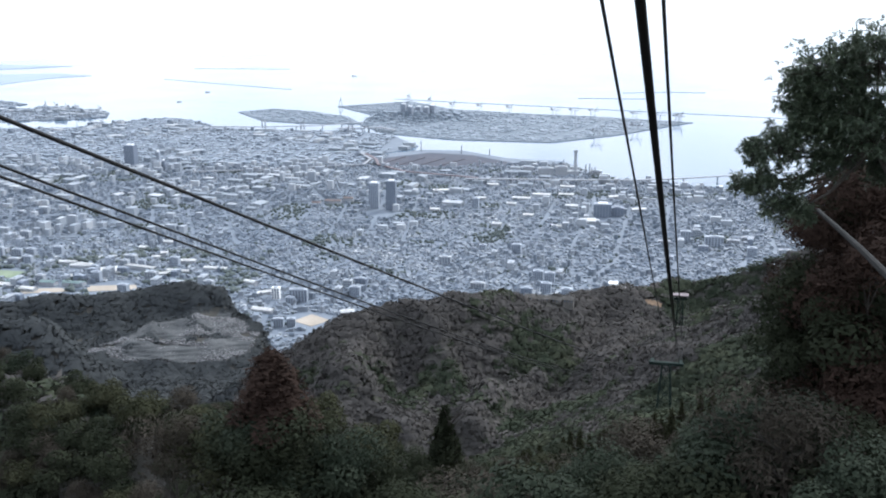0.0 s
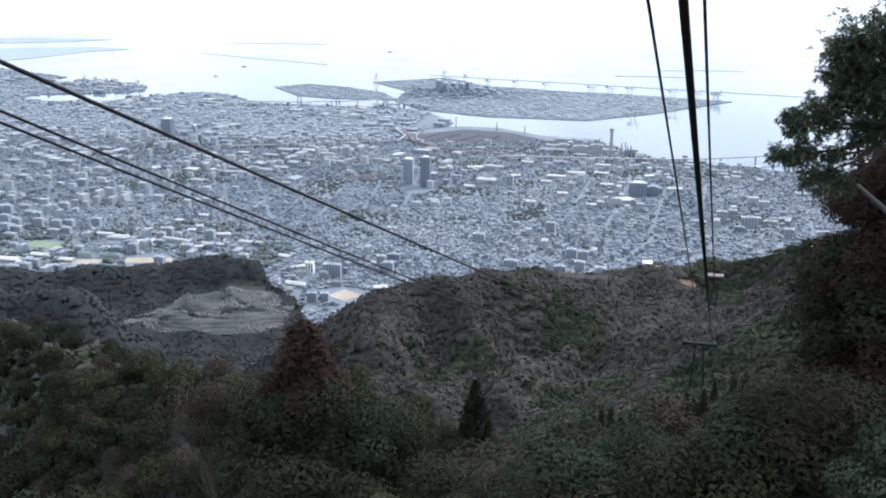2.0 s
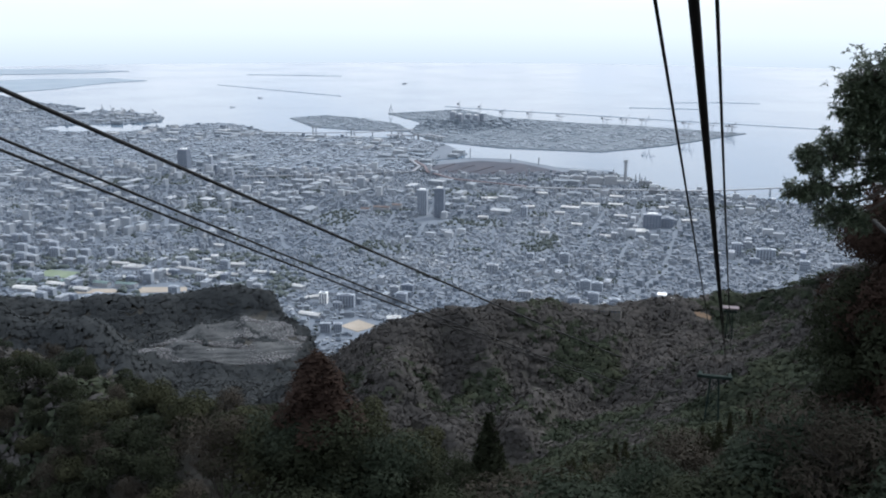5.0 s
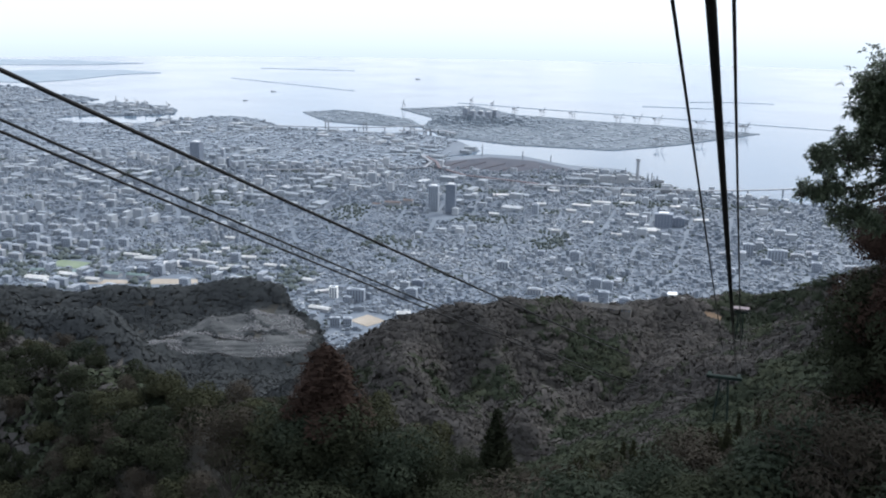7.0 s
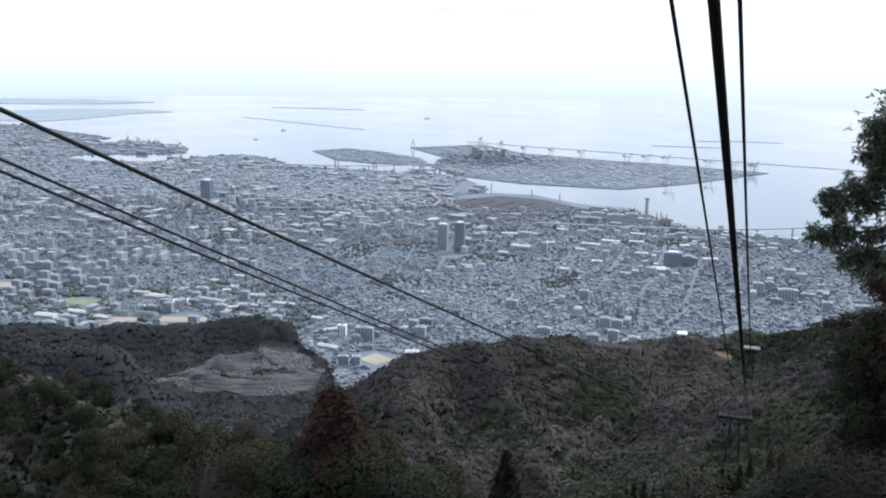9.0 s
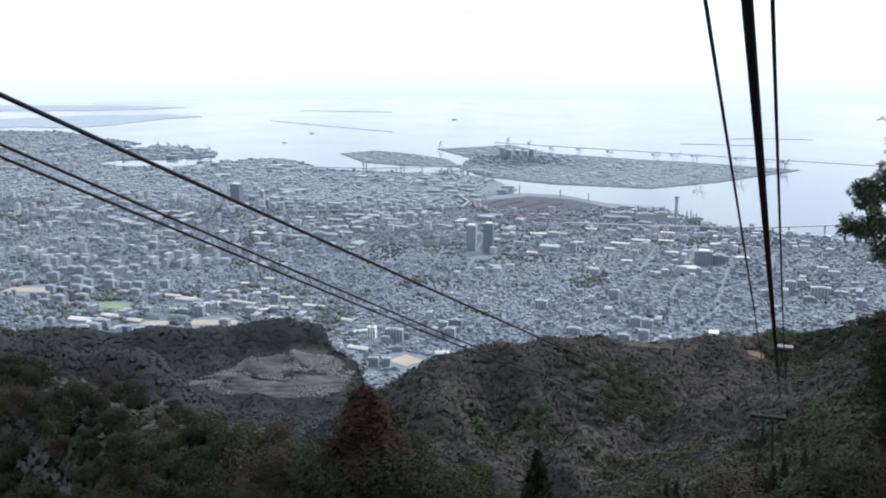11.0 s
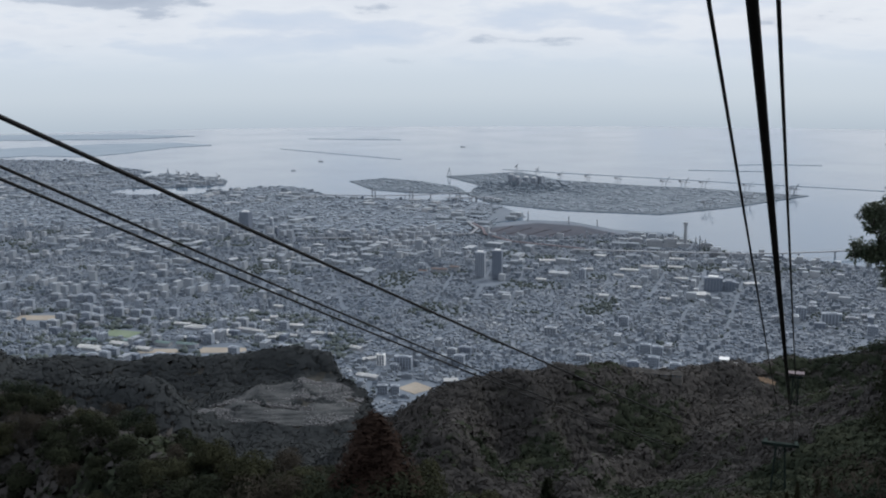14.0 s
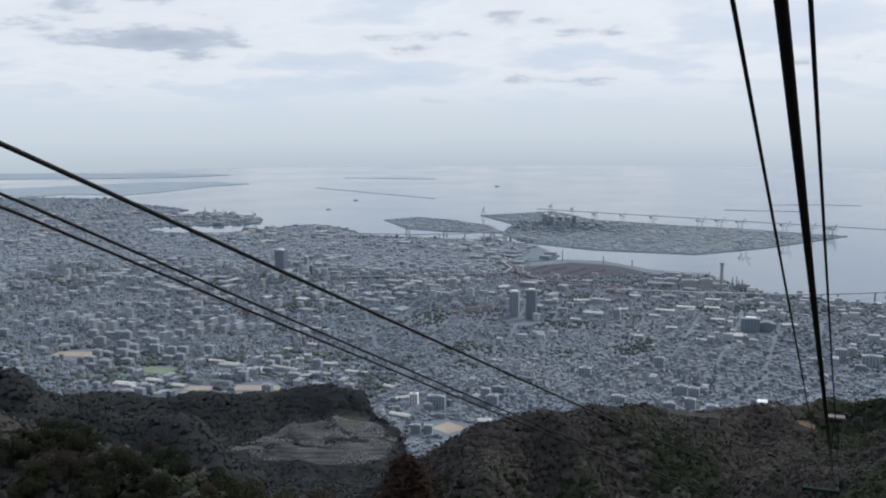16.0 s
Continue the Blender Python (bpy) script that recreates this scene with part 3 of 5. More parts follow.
def build_houses():
    # small houses: districts, each with its own street angle
    seeds = np.array([(rng.uniform(-1000, 900), rng.uniform(840, 1760)) for _ in range(26)])
    angles = rng.uniform(-38, 22, 26)
    xs, ys, ts = [], [], []
    for k in range(26):
        gx, gy = street_grid(seeds[k, 0] - 330, seeds[k, 0] + 330, seeds[k, 1] - 330, seeds[k, 1] + 330, 4.9, radians(angles[k]), 9 + k % 6)
        warp = (lattice(gx / 60, gy / 60, 15) - 0.5) * 90, (lattice(gx / 60, gy / 60, 16) - 0.5) * 90
        own = np.argmin((gx[:, None] + warp[0][:, None] - seeds[None, :, 0]) ** 2 + (gy[:, None] + warp[1][:, None] - seeds[None, :, 1]) ** 2, 1) == k
        xs.append(gx[own]), ys.append(gy[own]), ts.append(np.full(int(own.sum()), radians(angles[k])))
    x, y, turn = np.concatenate(xs), np.concatenate(ys), np.concatenate(ts)
    ok = inside(x, y, MAINLAND) & clear_of(x, y) & in_sector(x, y) & (ground_z(x, y) < 1.5) & (x > -1000) & (y < 1760)
    park = lattice(x / 70, y / 70, 5) * 0.7 + lattice(x / 25, y / 25, 6) * 0.3
    ok &= (park < 0.72) & (rng.random(x.shape) < 0.93)
    x, y, turn = x[ok], y[ok], turn[ok]
    n = len(x)
    big = lattice(x / 120, y / 120, 9)
    w, d = rng.uniform(2.4, 5.4, n), rng.uniform(2.2, 4.4, n)
    bulk = rng.random(n) < 0.07
    w, d = np.where(bulk, w * 1.9, w), np.where(bulk, d * 1.5, d)
    h = rng.uniform(0.8, 2.0, n) + np.where(rng.random(n) < 0.14, rng.uniform(1, 6, n), 0) * (0.4 + big)
    gable = np.where((rng.random(n) < 0.45) & (h < 4.5), rng.uniform(0.7, 1.4, n), 0.0)
    turn = turn + np.where(rng.random(n) < 0.5, math.pi / 2, 0) + rng.normal(0, 0.05, n)
    tagged(new("houses", boxes_mesh("houses", x, y, np.full(n, 0.9), w, d, h, turn, gable, M_HOUSES, M_HOUSEWALL)),
           "countless small grey and white houses packed on the plain", "houses", kind="stuff")
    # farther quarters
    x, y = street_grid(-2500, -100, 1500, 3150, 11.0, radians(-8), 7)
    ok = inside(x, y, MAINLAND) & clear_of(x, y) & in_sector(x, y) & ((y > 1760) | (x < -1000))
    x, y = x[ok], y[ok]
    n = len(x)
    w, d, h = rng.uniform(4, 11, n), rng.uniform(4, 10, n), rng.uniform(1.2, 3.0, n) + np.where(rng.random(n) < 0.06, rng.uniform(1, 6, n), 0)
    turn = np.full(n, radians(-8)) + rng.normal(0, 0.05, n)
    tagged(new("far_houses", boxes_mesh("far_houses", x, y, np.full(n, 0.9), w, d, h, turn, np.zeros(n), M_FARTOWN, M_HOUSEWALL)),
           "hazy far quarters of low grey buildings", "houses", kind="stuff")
    # mid-rise blocks of flats, gathered in clusters
    x, y = street_grid(-1100, 900, 930, 1800, 19, radians(-14), 7)
    ok = inside(x, y, MAINLAND) & clear_of(x, y) & in_sector(x, y)
    dense = lattice(x / 90, y / 90, 21)
    west = np.clip((-150 - x) / 500, 0, 0.25)
    ok &= rng.random(x.shape) < np.clip((dense - 0.5 + west) * 1.0, 0.015, 0.6)
    x, y = x[ok], y[ok]
    n = len(x)
    near = np.argsort(y)[:150]
    for k in near:
        MIDRISE.append((float(x[k]), float(y[k]), rng.integers(0, 6), -14 + (90 if rng.random() < 0.3 else 0)))
    rest = np.ones(n, bool)
    rest[near] = False
    x, y = x[rest], y[rest]
    n = len(x)
    w, d, h = rng.uniform(7, 15, n), rng.uniform(5, 8, n), rng.uniform(6, 11, n) + np.where(rng.random(n) < 0.2, rng.uniform(2, 9, n), 0)
    turn = np.full(n, radians(-14)) + np.where(rng.random(n) < 0.3, math.pi / 2, 0)
    tagged(new("flats", boxes_mesh("flats", x, y, np.full(n, 0.9), w, d, h, turn, np.zeros(n), M_BLOCKS)),
           "mid-rise concrete blocks of flats scattered among houses", "flats", kind="stuff")
    # sheds and works along the harbour
    x, y = street_grid(-1700, 900, 1330, 2700, 30, radians(-20), 6)
    ok = inside(x, y, MAINLAND) & clear_of(x, y) & in_sector(x, y)
    ok &= rng.random(x.shape) < np.clip((lattice(x / 160, y / 160, 31) - 0.42) * 1.6 * np.clip((y - 1300) / 250, 0, 1), 0, 0.8)
    x, y = x[ok], y[ok]
    n = len(x)
    w, d, h = rng.uniform(14, 30, n), rng.uniform(10, 18, n), rng.uniform(3, 8.5, n)
    turn = np.full(n, radians(-20)) + np.where(rng.random(n) < 0.3, math.pi / 2, 0)
    tagged(new("sheds", boxes_mesh("sheds", x, y, np.full(n, 0.9), w, d, h, turn, np.where(rng.random(n) < 0.4, 1.6, 0), M_SHEDS)),
           "pale harbour sheds and works with broad flat roofs", "sheds", kind="stuff")
    # harbour islands
    for poly, count, name, tall in ((ISLAND, 1500, "island_buildings", True), (ISLAND_TIP, 260, "spit_buildings", False)):
        px, py = [p[0] for p in poly], [p[1] for p in poly]
        x, y = street_grid(min(px), max(px), min(py), max(py), 14.0, radians(-28), 8)
        ok = inside(x, y, poly) & inside(x, y - 12, poly) & inside(x, y + 12, poly)
        x, y = x[ok], y[ok]
        n = len(x)
        core = np.exp(-((x + 60) / 110) ** 2 - ((y - 2450) / 90) ** 2) if tall else np.zeros(n)
        w, d = rng.uniform(4, 17, n), rng.uniform(4, 12, n)
        h = rng.uniform(0.5, 2.0, n) + core * rng.uniform(0, 16, n)
        w = np.where(h > 9, np.minimum(w, 11), w)
        tagged(new(name, boxes_mesh(name, x, y, np.full(n, 1.1), w, d, h, np.full(n, radians(-28)), np.zeros(n), M_PORT)),
               "warehouses, container yards and flats on the harbour island" if tall else "low works on the harbour spit", "harbour buildings", kind="stuff")


build_houses()


def unit_ball(level):
    bm = bmesh.new()
    bmesh.ops.create_icosphere(bm, subdivisions=level, radius=1)
    bm.verts.ensure_lookup_table()
    v = np.array([tuple(q.co) for q in bm.verts])
    f = np.array([[q.index for q in p.verts] for p in bm.faces])
    bm.free()
    return v, f


BALL, BALL_FACES = unit_ball(1)


def lumps_mesh(name, foot, size, g, mat, squash=0.9, rough=0.13):
    """Many lumpy tree crowns in one mesh."""
    m = len(foot)
    lump = BALL[None] * (1 + 0.22 * np.sin(BALL[None] @ g.normal(0, 3.2, (m, 3, 1)) + g.uniform(0, 6, (m, 1, 1))) + g.normal(0, rough, (m, len(BALL), 1)))
    lump = lump * size * np.array([1.0, 1.0, squash]) + foot[:, None, :]
    idx = (np.arange(m)[:, None, None] * len(BALL) + BALL_FACES[None]).reshape(-1, 3)
    v = lump.reshape(-1, 3)
    me = bpy.data.meshes.new(name)
    me.vertices.add(len(v))
    me.vertices.foreach_set("co", v.ravel())
    me.loops.add(idx.size)
    me.loops.foreach_set("vertex_index", idx.ravel())
    me.polygons.add(len(idx))
    me.polygons.foreach_set("loop_start", np.arange(0, idx.size, 3))
    me.polygons.foreach_set("use_smooth", np.ones(len(idx), bool))
    me.update(calc_edges=True)
    me.materials.append(mat)
    return me


def city_trees():
    g = np.random.default_rng(29)
    x, y = g.uniform(-1000, 900, 40000), g.uniform(850, 1760, 40000)
    ok = inside(x, y, MAINLAND) & in_sector(x, y) & clear_of(x, y)
    park = lattice(x / 70, y / 70, 5) * 0.7 + lattice(x / 25, y / 25, 6) * 0.3
    foot = (x < -200) & (y < 1150) & (lattice(x / 28, y / 16, 33) > 0.52)
    ok &= (park > 0.71) | (g.random(40000) < 0.05) | foot
    x, y = x[ok][:7000], y[ok][:7000]
    n = len(x)
    me = lumps_mesh("city_trees", np.stack([x, y, np.full(n, 2.2)], 1), (g.uniform(1.2, 2.8, n) * np.where((x < -200) & (y < 1150), 1.7, 1.0))[:, None, None], g, M_CITYTREE, 0.8)
    tagged(new("city_trees", me), "dull green trees in parks between the houses", "trees", kind="stuff")


city_trees()


def tower(x, y, w, d, h, turn, strips, mat, label, name="tower_block", crown=1.5, bandmat=None):
    """A tall block: body, upright balcony bands on each side, floor lines, roof plant."""
    t = thing(name, pose(x, y, 1.0, 0, 0, turn), label, "tower", "landmark buildings")
    part("body", box(bmesh.new(), -w / 2, -d / 2, 0, w / 2, d / 2, h, 0.12), mat, t)
    band = box(bmesh.new(), -w / strips * 0.28, -0.25, 0.8, w / strips * 0.28, 0.25, h - 0.6)
    me = bpy.data.meshes.new("window_band")
    band.to_mesh(me)
    band.free()
    me.materials.append(bandmat or M_GLASSBAND)
    for side in (-1, 1):
        for k in range(strips):
            b = part("window_band", me, None, t)
            b.location = ((k + 0.5) * w / strips - w / 2, side * d / 2, 0)
    floors = max(3, int(h / 2.6))
    fb = box(bmesh.new(), -w / 2 - 0.12, -d / 2 - 0.35, 0, w / 2 + 0.12, d / 2 + 0.35, 0.35)
    fm = bpy.data.meshes.new("floor_edge")
    fb.to_mesh(fm)
    fb.free()
    fm.materials.append(mat)
    for k in range(1, floors):
        part("floor_edge", fm, None, t).location = (0, 0, k * h / floors)
    part("parapet", box(bmesh.new(), -w / 2 - 0.2, -d / 2 - 0.2, h, w / 2 + 0.2, d / 2 + 0.2, h + 0.5), mat, t)
    part("roof_plant", box(bmesh.new(), -w * 0.28, -d * 0.28, h + 0.5, w * 0.28, d * 0.28, h + 0.5 + crown, 0.1), M_WHITE if name == "tower_block" else M_TOWER, t, "pale rooftop plant room")
    return t


tower(-95, 1390, 13.5, 12, 36, -8, 5, M_TOWER, "grey slender apartment tower, one of a pair")
tower(-70, 1378, 13.5, 12, 41, -8, 5, M_DARKTOWER, "dark slender apartment tower, taller of a pair")
tower(-546, 1733, 19, 14, 39, -14, 6, M_DARKTOWER, "dark broad office tower above the city")
tower(-500, 1740, 6, 6, 26, -14, 3, M_TOWER, "narrow pale tower block")
tower(-480, 1700, 5, 5, 17, -14, 2, M_DARKTOWER, "small dark tower block")
tower(222, 1328, 24, 14, 18, -10, 6, M_DARKTOWER, "dark wide block with a lower wing")
tower(243, 1332, 16, 12, 12, -10, 4, M_DARKTOWER, "dark lower wing of a wide block", "office_block")
tower(-166, 955, 8, 6, 11.5, -6, 3, M_WHITE, "white apartment block at the valley mouth", "apartment_block", 0.8)
tower(-142, 946, 18, 6, 12.5, -6, 6, M_TOWER, "long grey apartment block with white ends", "apartment_block", 0.8)
tower(-150, 868, 9, 5, 8, 4, 4, M_TOWER, "brown grey apartment block under the hill", "apartment_block", 0.6)
tower(-138, 866, 8, 5, 8.5, 4, 4, M_TOWER, "brown grey apartment block under the hill", "apartment_block", 0.6)
for k, (x, y, h) in enumerate(((-560, 1130, 13), (-540, 1085, 14), (-515, 1118, 12), (-575, 1090, 11), (-600, 1150, 12), (-490, 1110, 12), (-470, 1090, 9), (-530, 1150, 11), (-640, 1140, 14), (-450, 1130, 10))):
    tower(x, y, 11, 6, h, -12 + 5 * (k % 3), 4, M_TOWER, "grey mid-rise apartment block of an estate", "apartment_block", 0.7)
for x, y, h in ((-92, 2479, 29), (-75, 2470, 24), (-35, 2461, 23), (-20, 2475, 26), (-55, 2500, 20)):
    tower(x, y, 14, 12, h, -28, 4, M_TOWER, "grey hazy tower on the harbour island")
tower(50, 1385, 9, 8, 14, -14, 3, M_TOWER, "grey mid-rise block among low houses", "apartment_block")
tower(330, 1160, 22, 8, 13, -8, 6, M_TOWER, "grey wide block of flats near the hills", "apartment_block", 0.8)
tower(300, 1180, 12, 8, 15, -8, 4, M_TOWER, "grey block of flats near the hills", "apartment_block", 0.8)


M_FLATS = [M_TOWER, M_BLOCKS, M_TOWER, M_DARKTOWER, M_BLOCKS, M_PALE]
first_of = {}
for x, y, k, turn in MIDRISE:
    if k in first_of:
        copy_thing(first_of[k], pose(x, y, 1.0, 0, 0, turn))
    else:
        first_of[k] = tower(x, y, 8 + 1.3 * k, 5.5 + 0.3 * k, 6.5 + 1.1 * ((k * 2) % 5), turn, 3 + k % 3, M_FLATS[k],
                            ("grey", "plain concrete", "light grey", "bluish grey", "weathered concrete", "pale")[k] + " mid-rise block of flats among houses", "apartment_block", 0.8)


def white_roof(x, y, w, d, h, turn, label, roof=None, look_of="white curved roof"):
    t = thing("hall", pose(x, y, 1.0, 0, 0, turn), label, "hall", "white roofed halls")
    part("wall", box(bmesh.new(), -w / 2, -d / 2, 0, w / 2, d / 2, h), M_PALE, t)
    bm = bmesh.new()
    n = 8
    ring = [[bm.verts.new((sx * (w / 2 + 0.4), -d / 2 - 0.4 + (d + 0.8) * k / n, h + 1.6 * math.sin(math.pi * k / n))) for k in range(n + 1)] for sx in (-1, 1)]
    for k in range(n):
        bm.faces.new((ring[0][k], ring[1][k], ring[1][k + 1], ring[0][k + 1]))
    bmesh.ops.solidify(bm, geom=bm.faces[:], thickness=0.3)
    part("roof", bm, roof or M_WHITE, t, look_of)


for x, y, w, d, h, turn in ((200, 1288, 22, 12, 4, -6), (-172, 912, 22, 8, 3, -20), (-90, 905, 13, 8, 3, 12), (-330, 1110, 9, 6, 3, 5), (-323, 1120, 8, 6, 5, 5), (-460, 1000, 26, 9, 3, -14),
                            (-430, 985, 22, 8, 3, -14), (-290, 1050, 30, 5, 3, -12), (-250, 1060, 26, 6, 3, -12), (-200, 1000, 14, 6, 5, -30), (-180, 965, 16, 5, 4, 30), (-395, 1030, 22, 7, 3, -10),
                            (120, 1440, 26, 10, 4, -14), (190, 1470, 22, 8, 3, -14), (-360, 1045, 20, 7, 3, -10)):
    white_roof(x, y, w, d, h, turn, "pale hall with a white curved roof")
for x, y, w, d, h, turn in ((-424, 1088, 20, 6, 3, -10), (-403, 1072, 26, 5, 3, -8), (-367, 1056, 18, 10, 4, 24), (-335, 1064, 40, 5, 4, -22), (-290, 1089, 22, 7, 4, -4), (-488, 984, 26, 12, 3, -10), (-466, 972, 18, 9, 3, -10), (-300, 1040, 16, 6, 3, 20)):
    white_roof(x, y, w, d, h, turn, "long low school building with a white roof")
for x, y, w, d, h, turn in ((-414, 1004, 18, 8, 4, -14), (-386, 1001, 24, 7, 4, -10), (-452, 1012, 18, 8, 3, 6), (-500, 1012, 16, 8, 3, 0)):
    white_roof(x, y, w, d, h, turn, "low hall with a pale teal roof", M_TEALROOF, "pale teal roof")


for x, y, w, d, h, turn in ((0, 1502, 24, 10, 4, 6), (83, 1547, 18, 8, 4, -14), (152, 1466, 26, 9, 4, -14), (197, 1294, 20, 12, 4, 6), (120, 1325, 14, 8, 4, -14), (199, 1528, 22, 8, 4, -14), (59, 1441, 16, 7, 4, 6), (187, 1384, 18, 8, 4, -14), (102, 1400, 14, 6, 4, -14),
                            (261, 1448, 22, 8, 4, 6), (151, 1258, 14, 7, 4, -14), (-8, 1363, 14, 6, 4, -14), (278, 1360, 20, 8, 4, 6), (74, 1271, 12, 6, 4, -14), (-400, 1074, 20, 6, 4, -14), (-366, 1046, 22, 6, 4, 6), (-332, 1177, 16, 6, 4, -14), (-356, 1150, 10, 6, 4, -14)):
    white_roof(x, y, w, d, h, turn, "large pale hall among the houses")
for x, y, w, d, h, turn in ((-157, 1417, 24, 9, 5, -10), (-135, 1425, 14, 8, 7, -10), (-180, 1408, 12, 8, 4, -10)):
    white_roof(x, y, w, d, h, turn, "dull red roofed hall near the twin towers", M_TERRACOTTA, "dull red roof")


def chimney(x, y, w, h):
    t = thing("chimney", pose(x, y, 1.0), "tall pale incinerator stack with a wider head", "chimney")
    part("shaft", beam(bmesh.new(), (0, 0, 0), (0, 0, h - 5), w * 0.52, 8, w * 0.42), M_PALE, t)
    part("head", beam(bmesh.new(), (0, 0, h - 5), (0, 0, h), w * 0.58, 8, w * 0.66), M_PALE, t)
    part("base", box(bmesh.new(), -14, -6, 0, 6, 6, 7, 0.2), M_PALE, t)


chimney(227, 1650, 6.0, 42)
for x, y, w, d, h in ((178, 1655, 26, 12, 11), (203, 1650, 20, 12, 14), (150, 1690, 22, 12, 7), (262, 1652, 20, 10, 6)):
    tower(x, y, w, d, h, -4, 4, M_PALE, "pale broad works building beside the stack", "works_building", 1.2, M_PALE)
for x, y, h in ((208, 1655, 26), (214, 1665, 18), (243, 1640, 20), (249, 1636, 22), (252, 1632, 16), (257, 1630, 18), (-38, 1910, 22), (40, 1880, 16), (92, 1850, 14)):
    t = thing("harbour_mast", pose(x, y, 0.9), "thin grey harbour mast or stack", "mast", "harbour masts")
    mast = part("pole", beam(bmesh.new(), (0, 0, 0), (0, 0, h), 1.3, 6, 0.7), M_BRIDGE, t)
    part("platform", beam(bmesh.new(), (0, 0, h * 0.7), (0, 0, h * 0.7 + 1), 2.0, 8), M_BRIDGE, mast)


def crane():
    t = thing("gantry_crane", pose(0, 0, 0), "grey container gantry crane on the quay", "crane", "quay cranes")
    for sx in (-4, 4):
        for sy in (-5, 5):
            part("leg", beam(bmesh.new(), (sx, sy, 0), (sx * 0.8, sy, 14), 0.4, 5), M_BRIDGE, t)
    part("boom", beam(bmesh.new(), (0, -18, 14), (0, 14, 14), 0.6, 5), M_BRIDGE, t)
    part("raised_jib", beam(bmesh.new(), (0, -6, 14), (0, -14, 27), 0.7, 5), M_BRIDGE, t)
    part("mast", beam(bmesh.new(), (0, 2, 14), (0, 0, 21), 0.7, 5), M_BRIDGE, t)
    part("cabin", box(bmesh.new(), -1.5, 6, 14.5, 1.5, 11, 18), M_BRIDGE, t)
    return t


first = crane()
SPOTS = [(285, 2478, 60), (330, 2470, 60), (377, 2458, 60), (470, 2402, 60), (560, 2345, 60), (566, 2352, 30), (520, 2370, 60), (-90, 2800, 20), (-30, 2722, 20), (30, 2600, 30),
         (-270, 2690, 10), (-960, 2560, 0), (-930, 2545, 0), (-1000, 2590, 0), (-860, 2510, 0), (-1040, 2620, 20), (100, 2570, 30), (175, 2532, 40), (480, 1520, -30), (430, 2180, 60), (330, 2090, 60)]
first.matrix_world = pose(SPOTS[0][0], SPOTS[0][1], 1.1, 0, 0, SPOTS[0][2])
for x, y, a in SPOTS[1:]:
    copy_thing(first, pose(x, y, 1.1, 0, 0, a))


def viaduct(name, line, z, width, mat, label, pier=60.0, towers=()):
    t = thing(name, pose(line[0][0], line[0][1], 0), label, "bridge")
    o = Vector((line[0][0], line[0][1]))
    for a, b in zip(line, line[1:]):
        va, vb = Vector(a) - o, Vector(b) - o
        d = vb - va
        turn = math.degrees(math.atan2(d.y, d.x))
        deck = part("deck", box(bmesh.new(), -0.5, -width / 2, z, d.length + 0.5, width / 2, z + 1.4, 0.1), mat, t)
        deck.matrix_basis = pose(va.x, va.y, 0, 0, 0, turn)
        k = pier / 2
        while k < d.length:
            p = va + d * (k / d.length)
            part("pier", beam(bmesh.new(), (p.x, p.y, -2), (p.x, p.y, z + 0.1), 1.5, 6, 1.2), M_PALE, t)
            k += pier
    for x, y, h in towers:
        for s in (-1, 1):
            part("tower_leg", beam(bmesh.new(), (x - o.x + s * width / 2, y - o.y, -2), (x - o.x + s * width / 2, y - o.y, h), 1.6, 6, 1.2), mat, t)
        part("tower_head", beam(bmesh.new(), (x - o.x - width / 2 - 1.5, y - o.y, h - 1.5), (x - o.x + width / 2 + 1.5, y - o.y, h - 1.5), 1.2, 6), mat, t)
    return t


viaduct("harbour_bridge", [(-520, 2230), (-397, 2222), (-290, 2240), (-180, 2300)], 7, 7, M_BRIDGE, "long grey harbour bridge on piers with towers", 48, ((-397, 2222, 22), (-312, 2236, 17)))
viaduct("harbour_bridge", [(-230, 2190), (-130, 2200), (-100, 2160)], 8, 9, M_BRIDGE, "double deck bridge to the harbour island", 16, ((-200, 2193, 15), (-165, 2196, 13)))
viaduct("elevated_road", [(40, 1572), (200, 1560), (300, 1556), (370, 1566), (430, 1582), (520, 1612), (640, 1640)], 8.5, 6, M_BRIDGE, "grey elevated harbour road over water", 44)
viaduct("elevated_road", [(-140, 1850), (-118, 1790), (-110, 1730), (-60, 1660), (60, 1600)], 5, 5, M_REDSTEEL, "reddish elevated motorway by the rail yard", 36)
viaduct("elevated_road", [(-150, 1860), (-128, 1790), (-136, 1730), (-260, 1690), (-420, 1660)], 5, 5, M_BRIDGE, "pale elevated motorway through the city", 36)


